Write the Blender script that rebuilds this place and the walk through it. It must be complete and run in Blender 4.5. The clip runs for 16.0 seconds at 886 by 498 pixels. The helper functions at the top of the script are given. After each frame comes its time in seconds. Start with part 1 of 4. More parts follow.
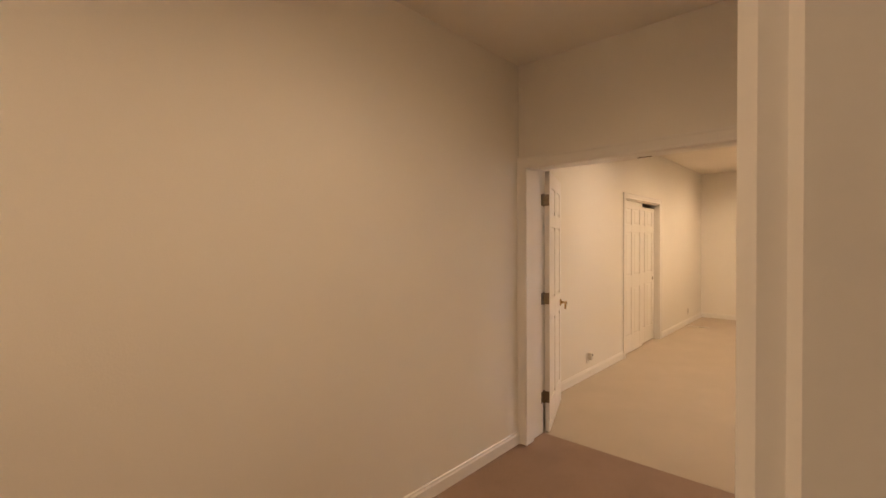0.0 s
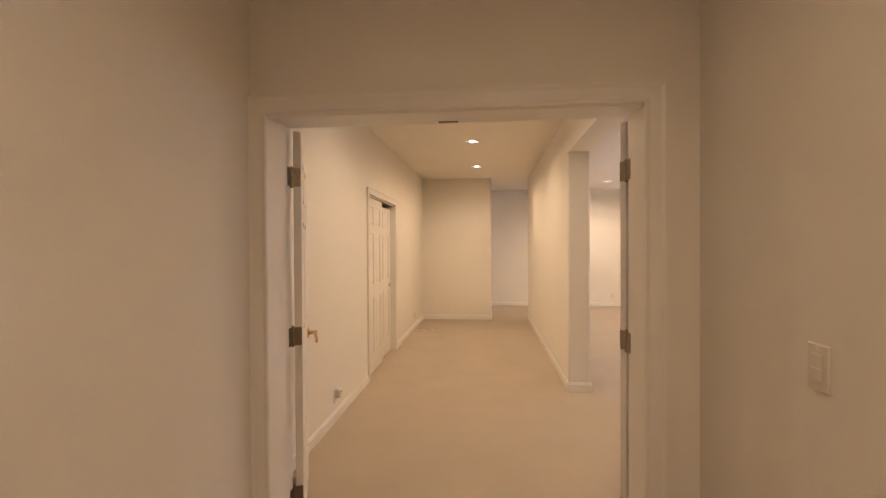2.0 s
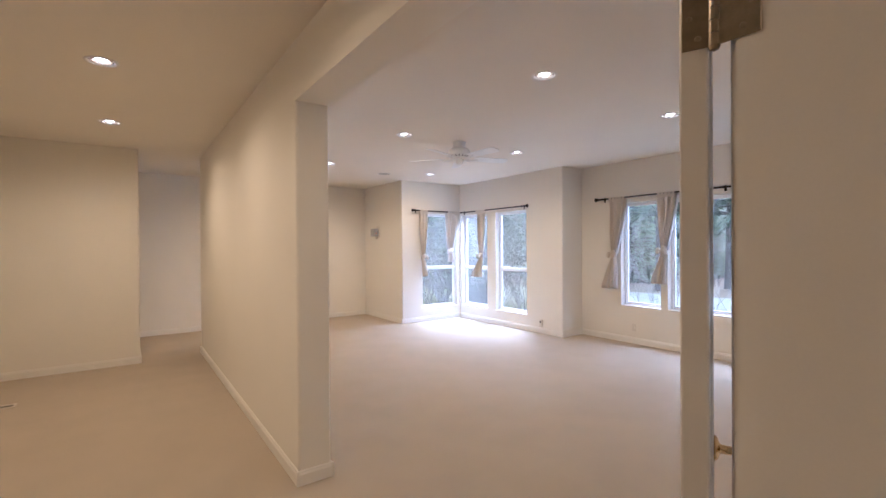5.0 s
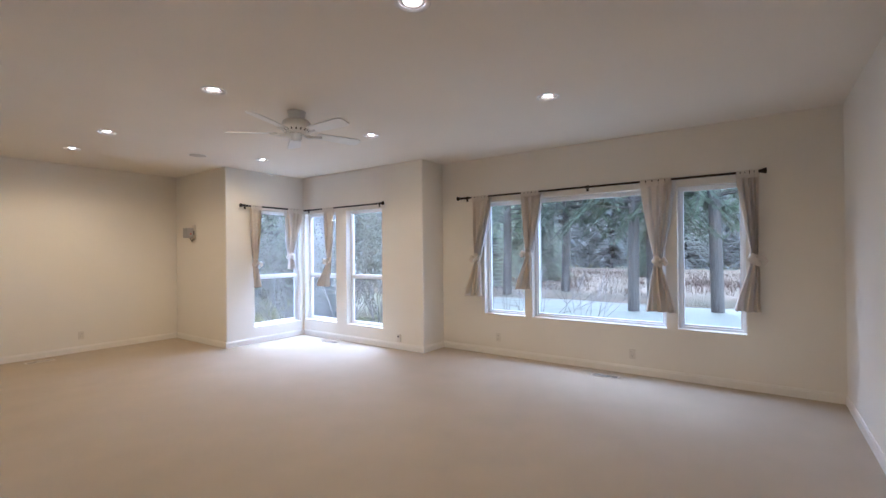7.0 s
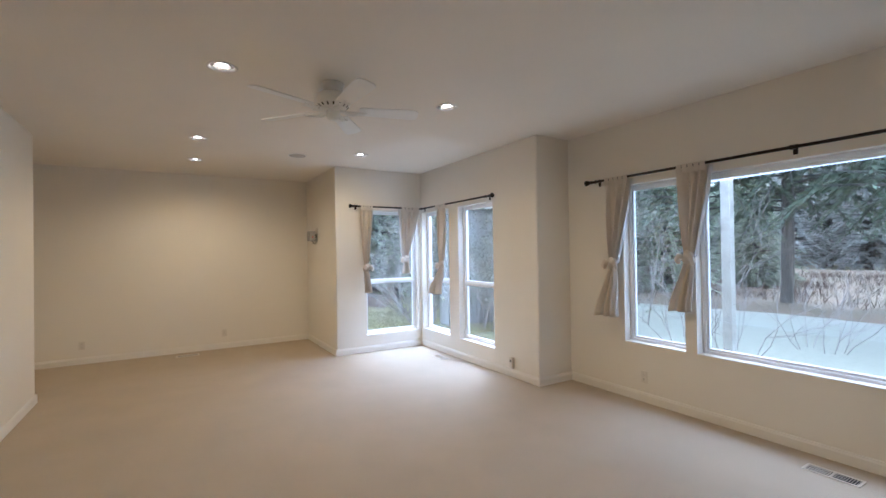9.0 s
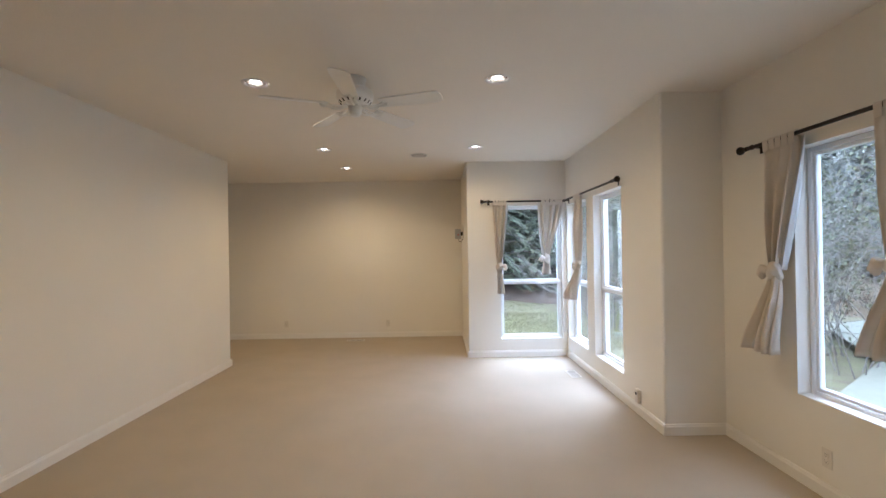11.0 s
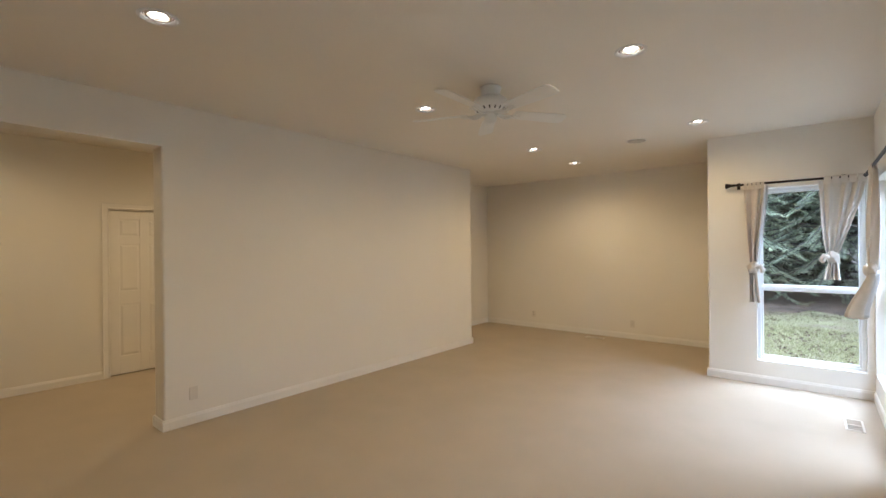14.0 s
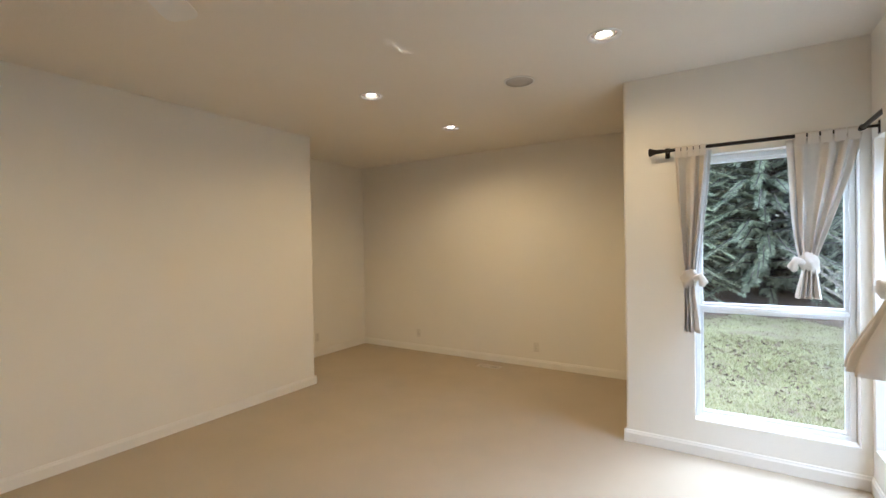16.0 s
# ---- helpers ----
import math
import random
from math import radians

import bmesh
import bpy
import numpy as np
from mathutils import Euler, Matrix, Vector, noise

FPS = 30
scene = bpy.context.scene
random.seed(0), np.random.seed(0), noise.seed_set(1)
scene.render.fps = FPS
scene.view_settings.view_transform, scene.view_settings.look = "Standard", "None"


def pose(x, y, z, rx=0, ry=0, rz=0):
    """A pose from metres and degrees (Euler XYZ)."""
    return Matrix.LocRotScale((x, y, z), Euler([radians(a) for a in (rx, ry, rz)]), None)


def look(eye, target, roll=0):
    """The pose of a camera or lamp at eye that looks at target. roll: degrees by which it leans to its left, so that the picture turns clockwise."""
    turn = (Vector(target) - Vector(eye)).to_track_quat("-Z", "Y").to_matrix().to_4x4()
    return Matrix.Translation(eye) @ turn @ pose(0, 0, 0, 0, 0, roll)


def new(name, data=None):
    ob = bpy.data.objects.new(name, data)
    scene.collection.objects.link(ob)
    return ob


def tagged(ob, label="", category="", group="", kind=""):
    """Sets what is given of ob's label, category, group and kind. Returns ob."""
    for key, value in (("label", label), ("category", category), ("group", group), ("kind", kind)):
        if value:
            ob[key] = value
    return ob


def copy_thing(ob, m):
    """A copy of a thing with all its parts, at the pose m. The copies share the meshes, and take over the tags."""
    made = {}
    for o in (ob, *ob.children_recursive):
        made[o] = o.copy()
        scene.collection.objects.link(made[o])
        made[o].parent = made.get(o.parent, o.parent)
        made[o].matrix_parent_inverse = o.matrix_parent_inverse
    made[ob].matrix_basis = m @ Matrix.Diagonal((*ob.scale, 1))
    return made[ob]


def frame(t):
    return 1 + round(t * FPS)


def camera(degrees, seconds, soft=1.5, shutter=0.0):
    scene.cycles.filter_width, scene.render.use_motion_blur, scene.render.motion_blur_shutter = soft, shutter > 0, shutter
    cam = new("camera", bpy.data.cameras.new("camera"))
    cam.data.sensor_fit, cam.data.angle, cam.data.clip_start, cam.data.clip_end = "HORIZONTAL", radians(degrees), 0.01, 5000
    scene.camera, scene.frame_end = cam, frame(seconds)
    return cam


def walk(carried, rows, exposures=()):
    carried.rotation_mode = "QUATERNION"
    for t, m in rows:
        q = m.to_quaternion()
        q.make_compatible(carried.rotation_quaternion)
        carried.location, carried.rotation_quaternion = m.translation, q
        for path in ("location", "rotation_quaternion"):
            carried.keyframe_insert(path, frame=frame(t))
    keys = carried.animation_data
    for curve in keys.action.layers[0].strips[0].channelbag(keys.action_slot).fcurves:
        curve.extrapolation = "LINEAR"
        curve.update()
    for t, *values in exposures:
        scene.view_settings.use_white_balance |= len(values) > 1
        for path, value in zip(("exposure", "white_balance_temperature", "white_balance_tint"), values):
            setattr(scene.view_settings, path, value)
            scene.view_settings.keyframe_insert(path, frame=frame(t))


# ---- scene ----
cam = camera(90.1, 16.0)
PATH = [
    (0, (1.644, -0.126, 1.495), (0.297, 1.352, 1.463), -0.3),
    (0.5, (1.384, 0.05, 1.471), (0.34, 1.756, 1.447), -0.2),
    (1, (1.141, 0.33, 1.465), (0.424, 2.197, 1.445), -0.5),
    (1.5, (0.949, 0.585, 1.488), (0.5, 2.534, 1.465), -0.5),
    (2, (0.837, 0.905, 1.489), (0.639, 2.895, 1.468), -0.3),
    (2.5, (0.702, 1.26, 1.492), (0.731, 3.259, 1.471), -0.5),
    (3, (0.606, 1.578, 1.473), (0.842, 3.564, 1.456), -0.4),
    (3.5, (0.572, 1.886, 1.49), (1.033, 3.832, 1.475), -0.5),
    (4, (0.559, 2.173, 1.5), (1.238, 4.054, 1.486), -0.5),
    (4.5, (0.642, 2.421, 1.491), (1.565, 4.195, 1.478), -0.4),
    (5, (0.785, 2.678, 1.492), (1.949, 4.304, 1.481), -0.4),
    (5.2, (0.841, 2.783, 1.481), (2.096, 4.34, 1.476), -0.5),
    (7.3, (1.768, 3.567, 1.444), (3.403, 4.719, 1.458), -0.5),
    (7.5, (1.939, 3.631, 1.46), (3.495, 4.888, 1.473), -0.6),
    (8, (2.331, 3.722, 1.481), (3.68, 5.199, 1.493), -0.7),
    (8.5, (2.738, 3.756, 1.484), (3.942, 5.353, 1.497), -0.7),
    (8.7, (2.887, 3.745, 1.489), (4.029, 5.387, 1.503), -0.8),
    (10.8, (4.59, 3.79, 1.522), (4.72, 5.786, 1.53), -0.8),
    (11, (4.746, 3.809, 1.524), (4.758, 5.809, 1.532), -0.9),
    (11.5, (5.121, 3.937, 1.552), (4.849, 5.918, 1.555), -0.8),
    (12, (5.459, 4.01, 1.524), (4.904, 5.932, 1.531), -1.0),
    (12.5, (5.699, 3.995, 1.526), (4.846, 5.804, 1.528), -1.1),
    (13, (5.915, 3.895, 1.534), (4.775, 5.538, 1.534), -0.8),
    (13.5, (6.014, 3.927, 1.532), (4.702, 5.438, 1.536), -0.6),
    (14, (6.065, 4.102, 1.527), (4.786, 5.64, 1.524), -0.5),
    (14.5, (5.985, 4.495, 1.538), (4.782, 6.092, 1.524), -0.5),
    (15, (5.934, 5.05, 1.544), (4.818, 6.709, 1.528), -0.7),
    (15.5, (5.821, 5.727, 1.539), (4.761, 7.423, 1.523), -0.6),
    (16, (5.79, 6.446, 1.549), (4.715, 8.133, 1.53), -0.9),
]
EXPOSURES = [(0.0, 4.24, 5150, 20), (3.0, 4.1, 4800, 19), (4.0, 3.98, 4600, 19), (5.0, 3.86, 4450, 17), (7.5, 3.4, 4480, 11), (8.5, 3.28, 4520, 9), (11.0, 3.31, 4740, 8), (16.0, 3.34, 4980, 4)]
walk(cam, [(t, look(eye, target, roll)) for t, eye, target, roll in PATH], EXPOSURES)


# ---- light ----
SKY, SUN, LAMP = 0.165, 0.55, 4.35
world = bpy.data.worlds.new("sky")
scene.world = world
world.use_nodes = True
sky = world.node_tree.nodes.new("ShaderNodeTexSky")
sky.sky_type, sky.sun_disc = "NISHITA", False
sky.sun_elevation, sky.sun_rotation = radians(48), radians(60)
sky.air_density, sky.dust_density, sky.ozone_density = 1.0, 0.6, 2.0
back = world.node_tree.nodes["Background"]
back.inputs["Strength"].default_value = SKY
overcast = world.node_tree.nodes.new("ShaderNodeHueSaturation")
overcast.inputs["Saturation"].default_value = 0.22
world.node_tree.links.new(sky.outputs["Color"], overcast.inputs["Color"])
world.node_tree.links.new(overcast.outputs["Color"], back.inputs["Color"])
sun = new("sun", bpy.data.lights.new("sun", "SUN"))
sun.data.energy, sun.data.angle, sun.data.color = SUN, radians(60), (1.0, 0.98, 0.95)
sun.matrix_world = look((0, 0, 0), (-math.sin(radians(60)), -math.cos(radians(60)), -math.tan(radians(48))))


# ---- materials ----
def material(name, color, rough=0.6, metal=0.0, vary=0.06, scale=8.0, fine=0.03, fine_scale=220.0, bump=0.05,
             bump_scale=300.0, bump_dist=0.002, tint=None, random_tint=0.0):
    """A surface with stains at a large scale, grain at a fine one, and relief."""
    m = bpy.data.materials.new(name)
    m.use_nodes = True
    n, l = m.node_tree.nodes, m.node_tree.links
    b = n["Principled BSDF"]
    b.inputs["Roughness"].default_value, b.inputs["Metallic"].default_value = rough, metal
    co = n.new("ShaderNodeTexCoord").outputs["Object"]
    big, small = n.new("ShaderNodeTexNoise"), n.new("ShaderNodeTexNoise")
    big.inputs["Scale"].default_value, big.inputs["Detail"].default_value = scale, 6
    small.inputs["Scale"].default_value, small.inputs["Detail"].default_value = fine_scale, 3
    l.new(co, big.inputs["Vector"]), l.new(co, small.inputs["Vector"])
    mix = n.new("ShaderNodeMix")
    mix.data_type = "RGBA"
    other = tint or tuple(c * (1 - 2 * vary) for c in color)
    mix.inputs[6].default_value, mix.inputs[7].default_value = (*color, 1), (*other, 1)
    ramp = n.new("ShaderNodeMapRange")
    ramp.inputs["From Min"].default_value, ramp.inputs["From Max"].default_value = 0.35, 0.7
    l.new(big.outputs["Fac"], ramp.inputs["Value"]), l.new(ramp.outputs["Result"], mix.inputs[0])
    gain = n.new("ShaderNodeMapRange")
    gain.inputs["From Min"].default_value, gain.inputs["From Max"].default_value = 0.25, 0.75
    gain.inputs["To Min"].default_value, gain.inputs["To Max"].default_value = 1 - fine, 1 + fine
    l.new(small.outputs["Fac"], gain.inputs["Value"])
    hsv = n.new("ShaderNodeHueSaturation")
    l.new(mix.outputs[2], hsv.inputs["Color"])
    value = gain.outputs["Result"]
    if random_tint:
        info, spread, times = n.new("ShaderNodeObjectInfo"), n.new("ShaderNodeMapRange"), n.new("ShaderNodeMath")
        geo = n.new("ShaderNodeNewGeometry")
        add = n.new("ShaderNodeMath")
        add.operation = "ADD"
        l.new(info.outputs["Random"], add.inputs[0]), l.new(geo.outputs["Random Per Island"], add.inputs[1])
        spread.inputs["From Max"].default_value = 2.0
        spread.inputs["To Min"].default_value, spread.inputs["To Max"].default_value = 1 - random_tint, 1 + random_tint
        times.operation = "MULTIPLY"
        l.new(add.outputs[0], spread.inputs["Value"])
        l.new(spread.outputs["Result"], times.inputs[0]), l.new(value, times.inputs[1])
        value = times.outputs[0]
    l.new(value, hsv.inputs["Value"])
    l.new(hsv.outputs["Color"], b.inputs["Base Color"])
    if bump:
        rel, bu = n.new("ShaderNodeTexNoise"), n.new("ShaderNodeBump")
        rel.inputs["Scale"].default_value, rel.inputs["Detail"].default_value = bump_scale, 4
        bu.inputs["Strength"].default_value, bu.inputs["Distance"].default_value = bump, bump_dist
        l.new(co, rel.inputs["Vector"]), l.new(rel.outputs["Fac"], bu.inputs["Height"])
        l.new(bu.outputs["Normal"], b.inputs["Normal"])
    return m


WALL = material("painted_drywall", (0.81, 0.775, 0.695), 0.75, vary=0.012, scale=1.3, fine=0.012, bump=0.22, bump_scale=110, bump_dist=0.003)
CEIL = material("textured_ceiling_paint", (0.80, 0.75, 0.66), 0.9, vary=0.015, scale=1.0, fine=0.02, bump=0.4, bump_scale=70, bump_dist=0.004)
TRIM = material("semigloss_white_trim", (0.82, 0.79, 0.73), 0.35, vary=0.015, scale=3, fine=0.01, bump=0.05, bump_scale=60)
DOORPAINT = material("door_enamel", (0.82, 0.79, 0.73), 0.3, vary=0.015, scale=4, fine=0.01, bump=0.08, bump_scale=90)
CARPET = material("cut_pile_carpet", (0.475, 0.405, 0.303), 0.95, vary=0.032, scale=2.2, fine=0.14, fine_scale=330, bump=0.55, bump_scale=240, bump_dist=0.005)
CARPET_HALL = material("brown_carpet", (0.36, 0.25, 0.18), 0.95, vary=0.07, scale=3, fine=0.18, fine_scale=330, bump=0.9, bump_scale=240, bump_dist=0.01)
VINYL = material("white_vinyl", (0.86, 0.87, 0.88), 0.35, vary=0.01, scale=5, fine=0.01, bump=0.02)
BRASS = material("polished_brass", (0.72, 0.52, 0.24), 0.2, 1.0, vary=0.05, scale=60, fine=0.03, bump=0.02)
HINGE = material("antique_brass_hinge", (0.30, 0.25, 0.18), 0.34, 1.0, vary=0.1, scale=50, fine=0.05, bump=0.04)
IRON = material("black_iron", (0.022, 0.018, 0.016), 0.42, 0.6, vary=0.1, scale=20, fine=0.1, bump=0.1)
PLASTIC = material("ivory_plastic", (0.71, 0.67, 0.59), 0.4, vary=0.01, scale=10, fine=0.01, bump=0.0)
# near-black that paints the shade inside slots, grilles and the floor duct
DARK = material("recess_shade", (0.02, 0.018, 0.016), 0.7, vary=0.05, bump=0.0)
GREY = material("grey_steel_box", (0.42, 0.42, 0.43), 0.45, 0.3, vary=0.05, scale=20, bump=0.05)
RED = material("red_lens", (0.5, 0.03, 0.02), 0.35, vary=0.02, bump=0.0)
FANWHITE = material("white_fan_enamel", (0.80, 0.79, 0.75), 0.3, vary=0.02, scale=6, fine=0.01, bump=0.02)
VENT = material("almond_register", (0.66, 0.60, 0.50), 0.4, 0.2, vary=0.03, scale=20, bump=0.03)
SPEAKER = material("speaker_cloth", (0.52, 0.49, 0.45), 0.9, vary=0.03, scale=40, fine=0.12, fine_scale=700, bump=0.3, bump_scale=700)
CLOTH = material("beige_linen", (0.77, 0.70, 0.60), 0.9, vary=0.04, scale=6, fine=0.09, fine_scale=520, bump=0.4, bump_scale=600, bump_dist=0.002)
LINING = material("white_lining", (0.76, 0.75, 0.73), 0.9, vary=0.03, scale=6, fine=0.05, fine_scale=520, bump=0.3, bump_scale=600, bump_dist=0.002)
for cloth in (CLOTH, LINING):
    # thin cloth lets some daylight through
    n, l = cloth.node_tree.nodes, cloth.node_tree.links
    thin, join = n.new("ShaderNodeBsdfTranslucent"), n.new("ShaderNodeMixShader")
    join.inputs[0].default_value = 0.3
    thin.inputs["Color"].default_value = (0.7, 0.66, 0.6, 1)
    l.new(n["Principled BSDF"].outputs[0], join.inputs[1]), l.new(thin.outputs[0], join.inputs[2])
    l.new(join.outputs[0], n["Material Output"].inputs["Surface"])
BAFFLE = material("bronze_baffle", (0.16, 0.11, 0.08), 0.4, vary=0.02, bump=0.0)
REFLECTOR = material("white_baffle", (0.75, 0.72, 0.68), 0.4, vary=0.02, bump=0.0)


def glass_material():
    m = bpy.data.materials.new("window_glass")
    m.use_nodes = True
    b = m.node_tree.nodes["Principled BSDF"]
    b.inputs["Transmission Weight"].default_value, b.inputs["Roughness"].default_value = 1.0, 0.0
    b.inputs["IOR"].default_value, b.inputs["Base Color"].default_value = 1.45, (0.97, 0.985, 0.98, 1)
    return m


def glow(name, color, strength):
    m = bpy.data.materials.new(name)
    m.use_nodes = True
    b = m.node_tree.nodes["Principled BSDF"]
    b.inputs["Base Color"].default_value = (0.9, 0.88, 0.85, 1)
    b.inputs["Emission Color"].default_value, b.inputs["Emission Strength"].default_value = (*color, 1), strength
    return m


GLASS = glass_material()
BULB = glow("lit_bulb", (1.0, 0.86, 0.66), 1.7)


# ---- mesh helpers ----
def box(bm, x0, x1, y0, y1, z0, z1, m=None, bevel=0.0, seg=1):
    got = bmesh.ops.create_cube(bm, size=1.0)["verts"]
    place = Matrix.LocRotScale(((x0 + x1) / 2, (y0 + y1) / 2, (z0 + z1) / 2), None, (abs(x1 - x0), abs(y1 - y0), abs(z1 - z0)))
    bmesh.ops.transform(bm, matrix=place, verts=got)
    if bevel:
        edges = list({e for v in got for e in v.link_edges})
        out = bmesh.ops.bevel(bm, geom=edges, offset=bevel, segments=seg, affect="EDGES", profile=0.5, clamp_overlap=True)
        got = list({v for f in out["faces"] for v in f.verts} | {v for v in got if v.is_valid})
    if m is not None:
        bmesh.ops.transform(bm, matrix=m, verts=got)
    return got


def lathe(bm, profile, m=Matrix(), seg=24):
    """Turns (radius, height) pairs about z."""
    rings = []
    for r, z in profile:
        rings.append([bm.verts.new(m @ Vector((r * math.cos(a), r * math.sin(a), z))) for a in (2 * math.pi * k / seg for k in range(seg))])
    for a, b in zip(rings, rings[1:]):
        for k in range(seg):
            bm.faces.new((a[k], a[(k + 1) % seg], b[(k + 1) % seg], b[k]))
    for ring, flip in ((rings[0], True), (rings[-1], False)):
        bm.faces.new(ring[::-1] if flip else ring)


def rod(bm, p, q, r0, r1=None, seg=10):
    p, q = Vector(p), Vector(q)
    m = Matrix.Translation(p) @ (q - p).to_track_quat("Z", "Y").to_matrix().to_4x4()
    lathe(bm, [(r0, 0), (r0 if r1 is None else r1, (q - p).length)], m, seg)


def tube(bm, points, radii, seg=6):
    """A bent tube through points."""
    rings, pts = [], [Vector(p) for p in points]
    was, turn = Vector((0, 0, 1)), Vector((0, 0, 1)).rotation_difference(Vector((0, 0, 1)))
    for i, p in enumerate(pts):
        d = (pts[min(i + 1, len(pts) - 1)] - pts[max(i - 1, 0)]).normalized()
        turn = was.rotation_difference(d) @ turn
        was, q = d, turn.to_matrix()
        r = radii[i] if isinstance(radii, (list, tuple)) else radii
        rings.append([bm.verts.new(p + q @ Vector((r * math.cos(2 * math.pi * k / seg), r * math.sin(2 * math.pi * k / seg), 0))) for k in range(seg)])
    for a, b in zip(rings, rings[1:]):
        for k in range(seg):
            bm.faces.new((a[k], a[(k + 1) % seg], b[(k + 1) % seg], b[k]))
    bm.faces.new(rings[0][::-1]), bm.faces.new(rings[-1])


def part(name, bm, mat, parent=None, label="", smooth=False):
    me = bpy.data.meshes.new(name)
    bmesh.ops.recalc_face_normals(bm, faces=bm.faces)
    bm.to_mesh(me)
    bm.free()
    me.materials.append(mat)
    if smooth:
        me.shade_smooth()
    ob = new(name, me)
    if parent is not None:
        ob.parent = parent
    if label:
        ob["label"] = label
    return ob


def thing(name, m, label, category, group="", kind=""):
    ob = new(name)
    ob.empty_display_size = 0.1
    ob.matrix_world = m
    return tagged(ob, label, category, group, kind)


def solid(name, blocks, mat, label, category, bevel=0.0, seg=1, rounded=()):
    """A piece of the setting out of blocks; rounded: places (x, y) of upright edges that get a bullnose."""
    bm = bmesh.new()
    for b in blocks:
        box(bm, *b, bevel=bevel, seg=seg)
    edges = [e for e in bm.edges if any(all(math.hypot(v.co.x - x, v.co.y - y) < 0.002 for v in e.verts) for x, y in rounded)]
    if edges:
        bmesh.ops.bevel(bm, geom=edges, offset=0.02, segments=5, affect="EDGES", profile=0.5)
    return tagged(part(name, bm, mat), label, category, kind="structure")


# ---- the plan ----
H = 2.783                      # ceiling
HX0, HX1, RX0 = -0.45, 1.65, 1.863   # corridor west wall, dividing wall's two faces
DY0, DY1 = 2.67, 2.935          # doorway wall
PY0, PY1 = 5.455, 9.87         # dividing wall's ends
CY, AX0 = 9.665, 0.922          # corridor's end, alcove's west wall
BY, AX1 = 11.725, 5.13         # alcove's back and east wall
NY, EX = 10.11, 6.545           # bay's north and east wall
JY, WX = 7.39, 7.046           # jog, window wall
VX0, VX1, VY = -0.145, 1.64, -1.6   # lobby
OPEN0, OPEN1, HEAD = -0.096, 1.46, 2.045   # double doorway
SY = 2.81                      # room's south wall
T = 0.18                       # outer walls
HDR = 2.41                     # wide opening's head
OUT = -0.35                    # ground outside

solid("floor", [(HX0 - 0.2, RX0, DY1, BY + 0.02, -0.2, 0), (RX0, AX1, SY, BY + 0.02, -0.2, 0), (AX1, EX, SY, NY + 0.02, -0.2, 0), (EX, WX + 0.02, SY, JY + 0.02, -0.2, 0)], CARPET, "beige cut-pile carpet with soft footprints", "carpet")
solid("floor", [(VX0 - 0.1, 3.6, VY - 0.1, DY1 - 0.001, -0.2, -0.001)], CARPET_HALL, "brown cut-pile carpet of the lobby", "carpet")
bm = bmesh.new()
outline = [(HX0 - 0.8, DY0 + 0.05), (WX + T, DY0 + 0.05), (WX + T, JY + T), (EX + T, JY + T), (EX + T, NY + T), (AX1 + T, NY + T), (AX1 + T, BY + T), (HX0 - 0.8, BY + T)]
low, high = [[bm.verts.new((x, y, z)) for x, y in outline] for z in (H, H + 0.2)]
bm.faces.new(low[::-1]), bm.faces.new(high)
for i in range(8):
    bm.faces.new((low[i], low[(i + 1) % 8], high[(i + 1) % 8], high[i]))
tagged(part("ceiling", bm, CEIL), "warm white textured ceiling", "ceiling", kind="structure")
solid("ceiling", [(VX0 - 0.15, 3.8, VY - 0.2, DY0 + 0.05, H, H + 0.2)], CEIL, "warm white lobby ceiling in shade", "ceiling")


def wall(name, blocks, label="cream painted drywall with rounded corners", rounded=()):
    return solid(name, blocks, WALL, label, "wall", rounded=rounded)


C0, C1, CH = 5.63, 7.03, 2.05          # closet opening
wall("wall_west", [(HX0 - 0.13, HX0, DY1, C0, 0, H), (HX0 - 0.13, HX0, C1, CY + 0.12, 0, H), (HX0 - 0.13, HX0, C0, C1, CH, H)])
solid("wall_closet", [(HX0 - 0.75, HX0 - 0.65, C0 - 0.3, C1 + 0.3, 0, H), (HX0 - 0.65, HX0 - 0.13, C0 - 0.3, C0 - 0.2, 0, H), (HX0 - 0.65, HX0 - 0.13, C1 + 0.2, C1 + 0.3, 0, H), (HX0 - 0.65, HX0 - 0.13, C0 - 0.2, C1 + 0.2, H - 0.3, H - 0.2), (HX0 - 0.65, HX0 - 0.2, C0 - 0.2, C1 + 0.2, -0.2, -0.002)], WALL, "plain painted closet interior", "wall")
wall("wall_corridor_end", [(HX0, AX0, CY, CY + 0.12, 0, H)], rounded=((AX0, CY),))
wall("wall_alcove_west", [(AX0 - 0.12, AX0, CY + 0.12, BY, 0, H)])
wall("wall_north", [(AX0 - 0.12, AX1 + T, BY, BY + T, 0, H)])
wall("wall_alcove_east", [(AX1, AX1 + T, NY + T, BY, 0, H)])
wall("wall_divider", [(HX1, RX0, PY0, PY1, 0, HDR + 0.001), (HX1, RX0, DY1, PY1, HDR, H)], rounded=((HX1, PY0), (RX0, PY0), (HX1, PY1), (RX0, PY1)))

# windows: opening start, end along the wall, sill, head
BN = (5.60, 6.49, 0.25, 2.16)
BE = ((9.235, 10.05, 0.272, 2.14), (8.185, 8.985, 0.272, 2.14))
WW = ((6.036, 6.662, 0.56, 2.15), (4.315, 5.932, 0.56, 2.15), (3.57, 4.20, 0.56, 2.15))


